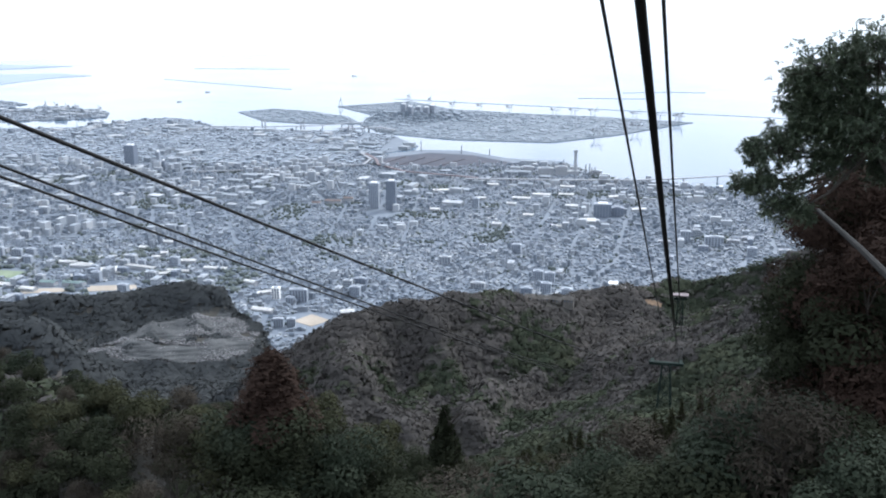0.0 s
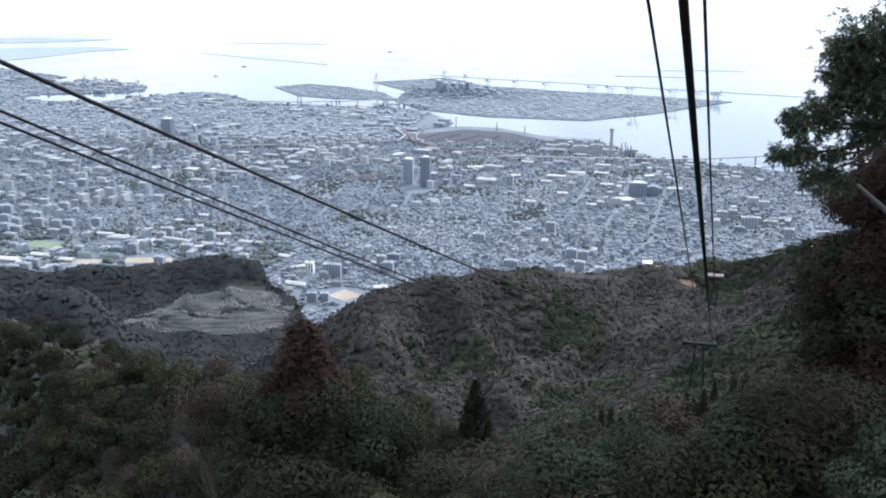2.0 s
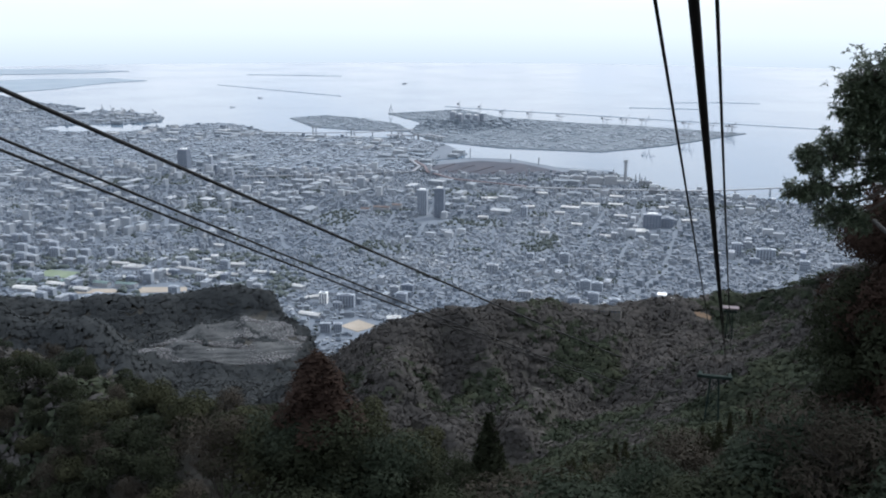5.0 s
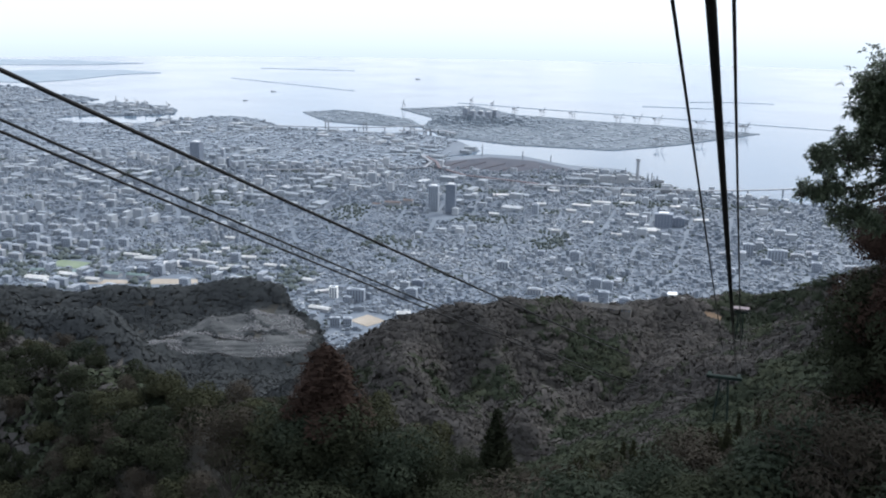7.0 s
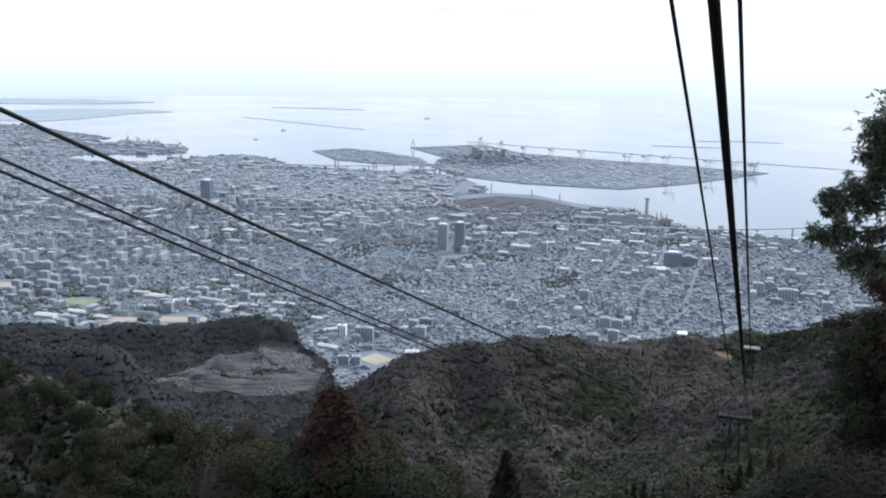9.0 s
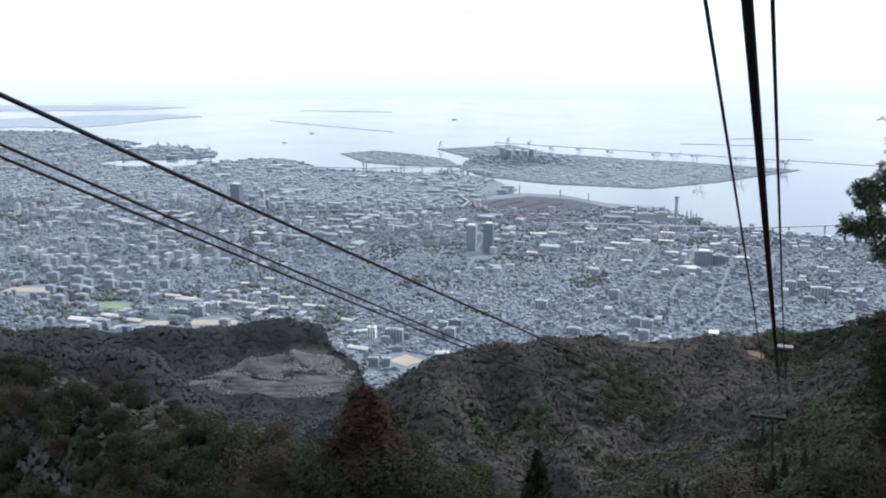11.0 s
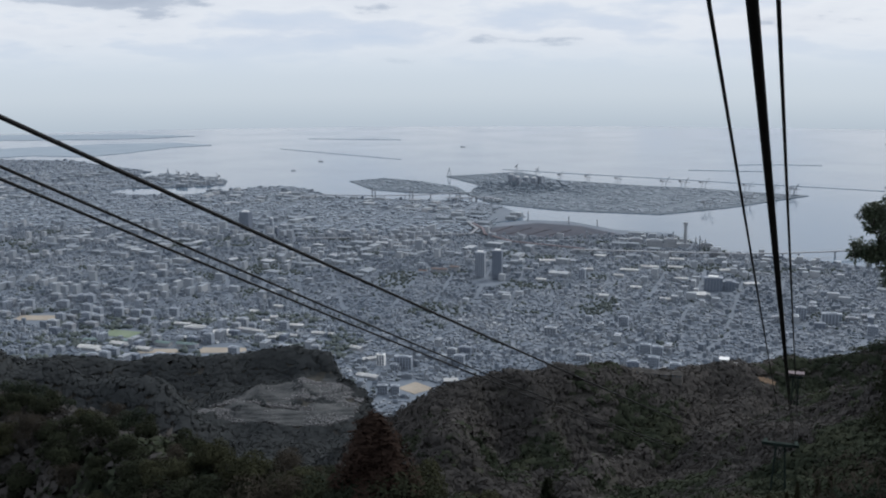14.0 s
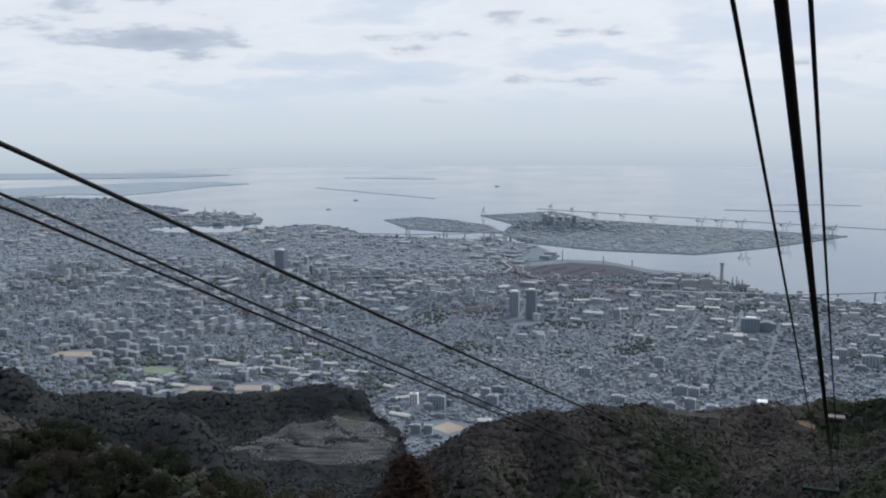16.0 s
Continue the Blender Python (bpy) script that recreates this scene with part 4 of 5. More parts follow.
# ---- crowns, trees and woods ----
def crown_points(r, n, shape, rnd):
    """Places and outward ways for leaf tufts in a lumpy crown; shape: round, cone or flat."""
    out = []
    lumps = [(rnd.gauss(0, 0.45), rnd.gauss(0, 0.45), rnd.uniform(-0.35, 0.75), rnd.uniform(0.38, 0.62)) for _ in range(9)]
    while len(out) < n:
        d = Vector((rnd.gauss(0, 1), rnd.gauss(0, 1), rnd.gauss(0, 1))).normalized()
        if shape == "cone":
            f = rnd.random() ** 0.7
            a = rnd.uniform(0, 2 * math.pi)
            rad = (1 - (1 - f)) * (0.75 + 0.25 * math.sin(5 * a + 9 * f)) * rnd.uniform(0.55, 1.05)
            p = Vector((math.cos(a) * rad * 0.62, math.sin(a) * rad * 0.62, 1.4 - 2.6 * f))
            d = Vector((math.cos(a), math.sin(a), -0.25))
        elif shape == "dome":
            f, a = rnd.random() ** 0.7, rnd.uniform(0, 2 * math.pi)
            rad = f ** 0.5 * (0.8 + 0.2 * math.sin(4 * a + 7 * f)) * rnd.uniform(0.5, 1.08)
            p = Vector((math.cos(a) * rad * 0.62, math.sin(a) * rad * 0.62, 1.4 - 2.6 * f + rnd.gauss(0, 0.07)))
            d = Vector((math.cos(a), math.sin(a), 0.3))
        else:
            x, y, z, s = rnd.choice(lumps)
            p = Vector((x, y, z)) + d * s * rnd.uniform(0.7, 1.05)
            if d.z < -0.5 and rnd.random() < 0.6:
                continue
        out.append((p * r, d))
    return out


def crown_mesh(name, r, n, size, mat, shape, seed, aspect=0.5):
    """Leaves laid over the clumps of a crown, most of them along its surface."""
    rnd = random.Random(seed)
    verts, faces = [], []
    for p, d in crown_points(r, n, shape, rnd):
        axis = (d + Vector((rnd.gauss(0, 0.35), rnd.gauss(0, 0.35), rnd.gauss(0.1, 0.35)))).normalized()
        way = axis.cross(Vector((rnd.gauss(0, 1), rnd.gauss(0, 1), rnd.gauss(0, 1)))).normalized()
        side = axis.cross(way)
        s = size * rnd.uniform(0.6, 1.3)
        o = len(verts)
        verts += [tuple(p + side * s * aspect * 0.7), tuple(p + way * s * 1.2), tuple(p - side * s * aspect * 0.7)]
        faces.append((o, o + 1, o + 2))
    return mesh_from(name, verts, faces, mat)


def trunk_mesh(name, h, r, limbs, spread, seed, mat=M_BARK):
    rnd = random.Random(seed)
    bm = bmesh.new()
    top = Vector((rnd.uniform(-0.3, 0.3), rnd.uniform(-0.3, 0.3), h))
    mid = top * 0.5 + Vector((rnd.uniform(-0.2, 0.2), rnd.uniform(-0.2, 0.2), 0))
    beam(bm, (0, 0, -1.0), mid, r, 7, r * 0.75)
    beam(bm, mid, top, r * 0.75, 6, r * 0.25)
    for k in range(limbs):
        f = rnd.uniform(0.4, 0.95)
        a = (Vector((0, 0, 0)).lerp(mid, f * 2) if f < 0.5 else mid.lerp(top, f * 2 - 1))
        ang = rnd.uniform(0, 2 * math.pi)
        b = a + Vector((math.cos(ang) * spread, math.sin(ang) * spread, spread * rnd.uniform(0.3, 0.9))) * rnd.uniform(0.5, 1.0)
        beam(bm, a, b, r * 0.35, 5, r * 0.1)
        for _ in range(2):
            c = b + Vector((rnd.gauss(0, 1), rnd.gauss(0, 1), rnd.uniform(0.2, 1))) * spread * 0.35
            beam(bm, a.lerp(b, 0.6), c, r * 0.16, 4, r * 0.05)
    me = bpy.data.meshes.new(name)
    bm.to_mesh(me)
    bm.free()
    me.materials.append(mat)
    return me


KINDS = {}


def tree_kind(key, h, r, shape, n, size, mat, label, limbs=8, aspect=0.5):
    crown = crown_mesh("crown", r, n, size, mat, shape, sum(map(ord, key)), aspect)
    trunk = trunk_mesh("trunk", h * (0.9 if shape == "cone" else 0.75), 0.14 + 0.012 * h, limbs, r * 0.7, sum(map(ord, key)) + 1)
    KINDS[key] = (crown, trunk, h, r, shape, label)


tree_kind("oak", 8.0, 2.6, "round", 3500, 0.27, M_DARKLEAF, "dark evergreen broadleaf tree on the slope")
tree_kind("olive", 7.0, 2.4, "round", 3500, 0.27, M_YELLOWLEAF, "olive green broadleaf tree on the slope")
tree_kind("bare", 7.5, 2.5, "round", 5000, 0.24, M_TWIG, "leafless brown winter tree on the slope", 14, 0.18)
tree_kind("glossy", 7.5, 2.7, "round", 3500, 0.27, M_GREENLEAF, "deep green broadleaf tree on the slope")
tree_kind("cedar", 10.0, 2.9, "cone", 4200, 0.34, M_DARKLEAF, "dark narrow conifer on the slope", 16)
tree_kind("cypress", 9.0, 2.6, "dome", 6000, 0.22, M_REDLEAF, "reddish-brown winter cypress above green shrubs", 16)

tree_kind("young_cedar", 9.0, 2.5, "cone", 1700, 0.42, M_YELLOWLEAF, "green young conifer in the woods below the ropeway", 10)
tree_kind("fine_oak", 8.0, 2.6, "round", 8000, 0.18, M_DARKLEAF, "dark evergreen broadleaf tree on the near slope")
tree_kind("fine_glossy", 7.5, 2.7, "round", 8000, 0.18, M_GREENLEAF, "deep green broadleaf tree on the near slope")
tree_kind("thicket", 8.0, 2.6, "round", 5200, 0.22, M_DARKLEAF, "dense dark evergreen tree beside the cabin")
tree_kind("brown", 8.0, 2.6, "round", 5200, 0.24, M_REDLEAF, "dense brown winter tree beside the cabin", 14, 0.3)
tree_kind("dense_cedar", 10.0, 2.9, "cone", 5200, 0.26, M_DARKLEAF, "dense dark conifer beside the cabin", 16)


def plant(key, x, y, scale=1.0, turn=0.0, top=None, label="", wide=1.0):
    """A tree on the ground; top: the height of its tip, reached by a longer trunk."""
    crown, trunk, h, r, shape, words = KINDS[key]
    z = height(x, y)
    tall = h * scale if top is None else max(top - z, h * scale * 0.6)
    t = thing("tree", Matrix.Translation((x, y, z)) @ Euler((0, 0, turn)).to_matrix().to_4x4(), label or words, "tree", "trees of the near slope")
    k = part("trunk", trunk, None, t)
    k.scale = (scale, scale, tall / h)
    c = part("crown", crown, None, t)
    c.scale = (scale * wide, scale * wide, scale)
    c.location = (0, 0, tall - scale * (1.4 * r if shape in ("cone", "dome") else 1.2 * r))
    return t


rt = random.Random(11)
NEAR = [("cypress", -10.8, 59, 0.75, 278.2, 2.6), ("cedar", 0.3, 80, 0.72, 265.3, 1.6),
        ("fine_oak", -10.5, 58.6, 1.1, 275.2, 1.25), ("fine_glossy", -12.6, 59.5, 0.9, 274.6, 1.2), ("fine_oak", -11.5, 58, 1.25, 273.6, 1.3), ("fine_glossy", -7.6, 59, 1.1, 272.6, 1.2), ("fine_oak", -5.2, 60, 1.0, 270.6, 1.2), ("olive", -14.5, 60, 1.0, 273.0, 1.2), ("fine_oak", -9.0, 54, 1.2, 271.6, 1.3),
        ("fine_oak", -3.0, 61, 0.9, 268.5, 1.2), ("bare", -17.5, 60, 1.0, 273.5, 1.2), ("fine_oak", -2.6, 82, 0.7, 260.0, 1.2), ("fine_glossy", 3.2, 78, 0.8, 259.5, 1.2), ("bare", 0.6, 55, 0.9, 270.5, 1.6),
        ("bare", 3.4, 56, 0.8, 269.6, 1.5), ("fine_oak", 7.5, 76, 0.9, 260.5, 1.3),
        ("brown", 19.3, 41.8, 1.0, 293.2, 1.2), ("brown", 17.9, 42.4, 0.85, 291.2, 1.1), ("thicket", 16.9, 42.9, 0.8, 289.2, 1.0), ("thicket", 16.2, 43.1, 0.7, 286.6, 1.0),
        ("thicket", 16.4, 43.4, 0.75, 284.0, 1.0), ("brown", 18.4, 42.6, 1.0, 288.0, 1.2), ("thicket", 20.2, 42.0, 1.1, 289.0, 1.2), ("thicket", 17.4, 43.0, 0.9, 285.0, 1.1), ("thicket", 19.2, 42.6, 1.0, 284.5, 1.2),
        ("brown", 16.6, 43.8, 0.8, 281.2, 1.0), ("thicket", 18.0, 43.4, 1.0, 281.0, 1.2), ("brown", 20.4, 42.4, 1.0, 282.5, 1.3), ("thicket", 17.0, 44.6, 0.9, 278.6, 1.1), ("brown", 19.0, 43.6, 1.0, 278.4, 1.3),
        ("brown", 18.3, 45.5, 0.85, 291.6, 1.1), ("brown", 19.5, 45.0, 0.90, 292.5, 1.1), ("thicket", 20.7, 44.4, 0.90, 293.4, 1.1), ("brown", 22.1, 43.7, 1.00, 294.2, 1.1), ("thicket", 18.8, 45.2, 0.90, 288.5, 1.1), ("thicket", 20.2, 44.6, 1.00, 289.0, 1.1),
        ("brown", 17.6, 39.5, 0.9, 283.2, 1.3), ("brown", 19.4, 39.0, 1.0, 284.6, 1.3), ("brown", 16.4, 41.0, 0.8, 280.6, 1.3), ("brown", 18.6, 39.2, 0.9, 280.5, 1.4), ("dense_cedar", 21.8, 41.6, 1.0, 294.6, 1.2), ("thicket", 21.6, 42.6, 1.1, 286.0, 1.3), ("thicket", 18.2, 46.5, 1.0, 276.0, 1.3), ("brown", 20.6, 45.0, 1.0, 277.0, 1.3)]
for key, x, y, sc, top, wide in NEAR:
    plant(key, x, y, sc, rt.uniform(0, 6.3), top, wide=wide)
planted = [(q[1], q[2]) for q in NEAR]


def slope_trees():
    tries = 0
    while len(planted) < 250 and tries < 9000:
        tries += 1
        # the open side of the slope, as it faces the cabin
        az, drop = rt.uniform(-33, 27), math.tan(radians(rt.uniform(17, 37)))
        rr = np.arange(34.0, 175.0, 1.0)
        hits = np.nonzero(ground_z(rr * math.sin(radians(az)), rr * math.cos(radians(az))) > EYE_Z - 3.0 - rr * drop)[0]
        if not len(hits):
            continue
        r = float(rr[hits[0]]) + rt.uniform(0, 4)
        x, y = r * math.sin(radians(az)), r * math.cos(radians(az))
        gap = 2.2 + 0.006 * r
        if any((x - a) ** 2 + (y - b) ** 2 < gap * gap for a, b in planted):
            continue
        z = height(x, y)
        # keep the valley view open as the slope's tree line has it
        line = np.interp(az, [-37, -31, -27, -22.5, -18.7, -13, -8, -4, 0, 4, 10, 16, 18.5, 22, 30], [-13, -15.8, -17.4, -19.5, -20.9, -21.8, -23.0, -24.6, -26.3, -26.0, -24.8, -22.0, -15, -10, -5])
        room = 300 + r * math.tan(radians(line)) - z
        if room < 1.8:
            continue
        key = rt.choice(["oak", "oak", "olive", "bare", "oak", "bare", "glossy", "oak"] if az < 4 else ["oak", "glossy", "oak", "glossy", "bare", "olive", "cedar"])
        if r < 70 and key in ("oak", "glossy"):
            key = "fine_" + key
        h = KINDS[key][2]
        s = min(room / h, rt.uniform(0.65, 1.05)) if key != "cedar" else min(room / h, rt.uniform(0.6, 0.9))
        plant(key, x, y, s, rt.uniform(0, 6.3), wide=rt.uniform(1.1, 1.45))
        planted.append((x, y))


slope_trees()


def conifers():
    """Young conifers that stand out of the woods on the slope below the pylon."""
    count = 0
    while count < 46:
        az, r = rt.uniform(3.5, 17.5), rt.uniform(125, 250)
        x, y = r * math.sin(radians(az)), r * math.cos(radians(az))
        if lattice(np.array([x / 24]), np.array([y / 24]), 81)[0] < 0.42 or math.hypot(x - 63.6, y - 262.5) < 14:
            continue
        plant("young_cedar", x, y, rt.uniform(0.8, 1.15), rt.uniform(0, 6.3), wide=rt.uniform(1.0, 1.25))
        count += 1


conifers()


def loose_triangles(name, v, mat):
    me = bpy.data.meshes.new(name)
    me.vertices.add(len(v))
    me.vertices.foreach_set("co", v.ravel())
    me.loops.add(len(v))
    me.loops.foreach_set("vertex_index", np.arange(len(v)))
    me.polygons.add(len(v) // 3)
    me.polygons.foreach_set("loop_start", np.arange(0, len(v), 3))
    me.update(calc_edges=True)
    me.materials.append(mat)
    return me


def woods():
    """Far woods on the ridges: many small tufted crowns in two kinds, green and bare."""
    g = np.random.default_rng(3)
    n = 78000
    az = np.radians(g.uniform(-35, 31, n))
    r = np.sqrt(g.uniform(120 ** 2, 872 ** 2, n))
    x, y = r * np.sin(az), r * np.cos(az)
    z = ground_z(x, y)
    # what the nearer ridges hide is planted thinly
    steps = np.linspace(0.12, 0.985, 60)
    seen = np.ones(n, bool)
    for s in steps:
        seen &= ground_z(x * s, y * s) < 300 + (z + 5 - 300) * s + 1.0
    quarry = inside(x, y, QUARRY)
    roomy = inside(x, y, CLEARING) | inside(x, y, CLEARING_BY_PYLON)
    keep = (z > 3) & (seen | (g.random(n) < 0.05)) & ~quarry & ~roomy
    x, y, z, r = x[keep], y[keep], z[keep], r[keep]
    mixv = lattice(x / 45, y / 45, 41) * 0.7 + lattice(x / 14, y / 14, 42) * 0.3 + g.normal(0, 0.08, len(x))
    # distant hills get the material whose colour carries the haze
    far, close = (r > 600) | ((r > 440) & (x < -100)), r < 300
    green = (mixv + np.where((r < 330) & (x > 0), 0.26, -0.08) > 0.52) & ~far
    for mask, name, mat, k, fine, label in ((green & close, "near_evergreen_woods", M_EVERGREEN, 70, 0.7, "dark evergreen woods of the nearer slopes"),
                                            (~green & close, "near_winter_woods", M_BARE, 70, 0.68, "grey-brown leafless woods of the nearer slopes"),
                                            (green & ~close, "evergreen_woods", M_EVERGREEN, 46, 1.05, "dark evergreen woods covering the ridges"),
                                            (~green & ~far & ~close, "winter_woods", M_BARE, 46, 1.05, "grey-brown leafless winter woods on the ridges"),
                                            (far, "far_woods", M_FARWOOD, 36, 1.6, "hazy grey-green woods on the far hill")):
        tx, ty, tz, tr = x[mask], y[mask], z[mask], r[mask]
        m = len(tx)
        size = g.uniform(1.3, 2.9, (m, 1, 1)) * np.interp(tr, [120, 300, 900], [1.15, 1.1, 1.2])[:, None, None]
        size = size * np.where(g.random(m) < 0.2, 1.3, 1.0)[:, None, None]
        foot = np.stack([tx, ty, tz + 0.8], 1)[:, None, :]
        d = g.normal(0, 1, (m, k, 3))
        d /= np.linalg.norm(d, axis=2, keepdims=True)
        d[:, :, 2] = np.abs(d[:, :, 2]) - 0.15
        swell = 1 + 0.28 * np.sin((d @ g.normal(0, 3.0, (m, 3, 1))) + g.uniform(0, 6, (m, 1, 1)))
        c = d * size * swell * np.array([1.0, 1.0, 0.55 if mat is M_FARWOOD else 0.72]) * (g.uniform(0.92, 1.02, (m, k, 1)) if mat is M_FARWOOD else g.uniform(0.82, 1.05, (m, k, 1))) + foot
        slope = np.stack([(ground_z(tx - 6, ty) - ground_z(tx + 6, ty)) / 12, (ground_z(tx, ty - 6) - ground_z(tx, ty + 6)) / 12, np.ones(m)], 1)
        slope /= np.linalg.norm(slope, axis=1, keepdims=True)
        n1 = d * 0.5 + slope[:, None, :] * 0.6 + g.normal(0, 0.32, (m, k, 3))
        a = np.cross(n1, g.normal(0, 1, (m, k, 3)))
        a /= np.linalg.norm(a, axis=2, keepdims=True) + 1e-6
        b = np.cross(n1, a)
        b /= np.linalg.norm(b, axis=2, keepdims=True) + 1e-6
        leafs = size * g.uniform(0.16, 0.34, (m, k, 1)) * fine
        v = np.stack([c + a * leafs, c + (b - a * 0.5) * leafs, c - (b + a * 0.5) * leafs], 2).reshape(-1, 3)
        me = loose_triangles(name, v, mat)
        # leaves share the rounded shading of their crown
        soft = d * (0.14 if mat is M_FARWOOD else 0.4) + slope[:, None, :] * (1.0 if mat is M_FARWOOD else 0.85) + g.normal(0, 0.05, (m, k, 3))
        soft /= np.linalg.norm(soft, axis=2, keepdims=True)
        me.polygons.foreach_set("use_smooth", np.ones(m * k, bool))
        me.normals_split_custom_set(np.repeat(soft.reshape(-1, 3), 3, axis=0))
        tagged(new(name, me), label, "woods", kind="stuff")


QUARRY = [polar(a, r, 0)[:2] for a, r in ((-21.2, 776), (-20.1, 789), (-18.1, 795), (-17.1, 815), (-14.8, 812), (-13.9, 818), (-12.5, 815), (-11.6, 792), (-10.9, 781), (-11.1, 765), (-11.6, 750), (-12.3, 739), (-13.7, 736), (-16.3, 746), (-19.5, 761))]
CLEARING = [polar(4.8, 500, 0)[:2], polar(8.0, 500, 0)[:2], polar(8.0, 514, 0)[:2], polar(4.8, 514, 0)[:2]]
CLEARING_BY_PYLON = [polar(a, r, 0)[:2] for a, r in ((12.1, 531), (13.3, 531), (13.3, 541), (12.1, 541))]
woods()


def terraces():
    """The bare terraced slope: a skin on the hill, stepped in narrow banks with stones."""
    xs, ys = [p[0] for p in QUARRY], [p[1] for p in QUARRY]
    gx, gy = np.meshgrid(np.arange(min(xs), max(xs), 3.0), np.arange(min(ys), max(ys), 1.5))
    z = ground_z(gx, gy) + (lattice(gx / 22, gy / 14, 71) - 0.5) * 5 + (lattice(gx / 6, gy / 5, 72) - 0.5) * 1.2
    step = 1.9
    zz = 0.5 * z + 0.5 * (np.floor(z / step) * step + np.clip((z / step - np.floor(z / step)) * 4, 0, 1) * step) + 0.6
    ok = inside(gx, gy, QUARRY)
    nx = gx.shape[1]
    verts = np.stack([gx.ravel(), gy.ravel(), zz.ravel()], 1).tolist()
    faces = [(j * nx + i, j * nx + i + 1, (j + 1) * nx + i + 1, (j + 1) * nx + i) for j in range(gx.shape[0] - 1) for i in range(nx - 1) if ok[j, i] and ok[j + 1, i + 1] and ok[j, i + 1] and ok[j + 1, i]]
    tagged(new("terraced_slope", mesh_from("terraced_slope", verts, faces, M_QUARRY)), "bare grey terraced graveyard slope on the hill", "slope", kind="structure")
    g = np.random.default_rng(5)
    x, y = g.uniform(min(xs), max(xs), 9500), g.uniform(min(ys), max(ys), 9500)
    ok = inside(x, y, QUARRY)
    rows = lattice(x / 26, y / 5, 73) > 0.36
    bush = ok & (lattice(x / 9, y / 6, 74) > 0.8)
    tagged(new("slope_shrubs", lumps_mesh("slope_shrubs", np.stack([x[bush], y[bush], ground_z(x[bush], y[bush]) + 0.8], 1), g.uniform(0.8, 2.0, (int(bush.sum()), 1, 1)), g, M_FARWOOD)), "dark shrubs dotted over the terraced slope", "shrubs", kind="stuff")
    ok &= rows
    x, y = x[ok], y[ok]
    n = len(x)
    me = boxes_mesh("grave_stones", x, y, ground_z(x, y), g.uniform(0.6, 1.4, n), g.uniform(0.5, 1.0, n), g.uniform(0.9, 1.9, n), g.uniform(0, 3, n), np.zeros(n), M_STONE)
    tagged(new("grave_stones", me), "small grey stones in rows on the terraces", "stones", kind="stuff")


terraces()

# ---- the near broadleaf tree beside the cabin ----
def near_tree():
    rnd = random.Random(23)
    base = Vector((14.6, 25.0, height(14.6, 25.0)))
    t = thing("tree", Matrix.Translation(base), "large evergreen broadleaf tree with glossy leaf rosettes", "tree")
    bm, tips = bmesh.new(), []
    lift = 296.0 - base.z
    fork = Vector((-0.3, 0.2, lift - 5.0))
    hub = Vector((-3.2, 0.8, lift + 0.2))
    beam(bm, (0, 0, -1), fork * 0.5, 0.22, 10, 0.17)
    beam(bm, fork * 0.5, fork, 0.17, 10, 0.12)
    beam(bm, fork, hub, 0.12, 8, 0.07)
    # lobes of the crown: place and radius
    lobes = [(10.0, 26.1, 298.1, 1.4), (9.5, 26.4, 297.8, 0.85), (11.1, 25.7, 298.4, 1.6), (9.0, 26.5, 296.1, 0.95), (9.8, 26.2, 296.6, 1.15), (10.6, 25.9, 296.9, 1.4),
             (11.5, 25.5, 296.8, 1.8), (8.4, 26.7, 296.0, 0.65), (8.65, 26.6, 295.1, 0.6), (9.3, 26.4, 295.05, 0.55), (8.1, 26.8, 295.0, 0.35), (10.1, 26.1, 295.8, 0.7),
             (9.4, 26.4, 297.1, 0.65), (9.5, 26.4, 294.3, 0.75), (8.9, 26.5, 294.5, 0.4), (12.6, 25.2, 297.6, 1.8), (10.6, 27.2, 297.2, 1.5), (11.8, 27, 296, 1.6)]
    for lx, ly, lz, lr in lobes:
        c = Vector((lx + 0.12, ly, lz)) - base
        lr *= 0.86
        knee = hub.lerp(c, 0.55) + Vector((0, 0, -0.25))
        beam(bm, hub, knee, 0.055, 6, 0.04)
        beam(bm, knee, c, 0.04, 5, 0.02)
        for _ in range(int(12 + 34 * lr * lr)):
            d = Vector((rnd.gauss(0, 1), rnd.gauss(0, 1), rnd.gauss(0, 1))).normalized() * lr * rnd.uniform(0.45, 1.0)
            e = c + Vector((d.x, d.y, d.z * 0.8))
            s = c.lerp(e, rnd.uniform(0.0, 0.4))
            beam(bm, s, e, 0.02, 4, 0.008)
            tips.append(e)
            if lr > 0.5:
                tips.append(s.lerp(e, 0.7))
    part("trunk", bm, M_BARK, t)
    verts, faces = [], []
    for tip in tips:
        for _ in range(4):
            c = tip + Vector((rnd.gauss(0, 0.11), rnd.gauss(0, 0.11), rnd.gauss(0.03, 0.10)))
            for _ in range(9):
                way = Vector((rnd.gauss(0, 1), rnd.gauss(0, 1), rnd.gauss(0.1, 0.6))).normalized()
                side = way.cross(Vector((0, 0, 1))).normalized()
                s, o = rnd.uniform(0.10, 0.19), len(verts)
                droop = Vector((0, 0, -0.25 * s))
                verts += [tuple(c), tuple(c + way * s * 0.55 + side * s * 0.17), tuple(c + way * s + droop), tuple(c + way * s * 0.55 - side * s * 0.17)]
                faces.append((o, o + 1, o + 2, o + 3))
    part("crown", mesh_from("crown", verts, faces, M_LEAF), None, t)


near_tree()


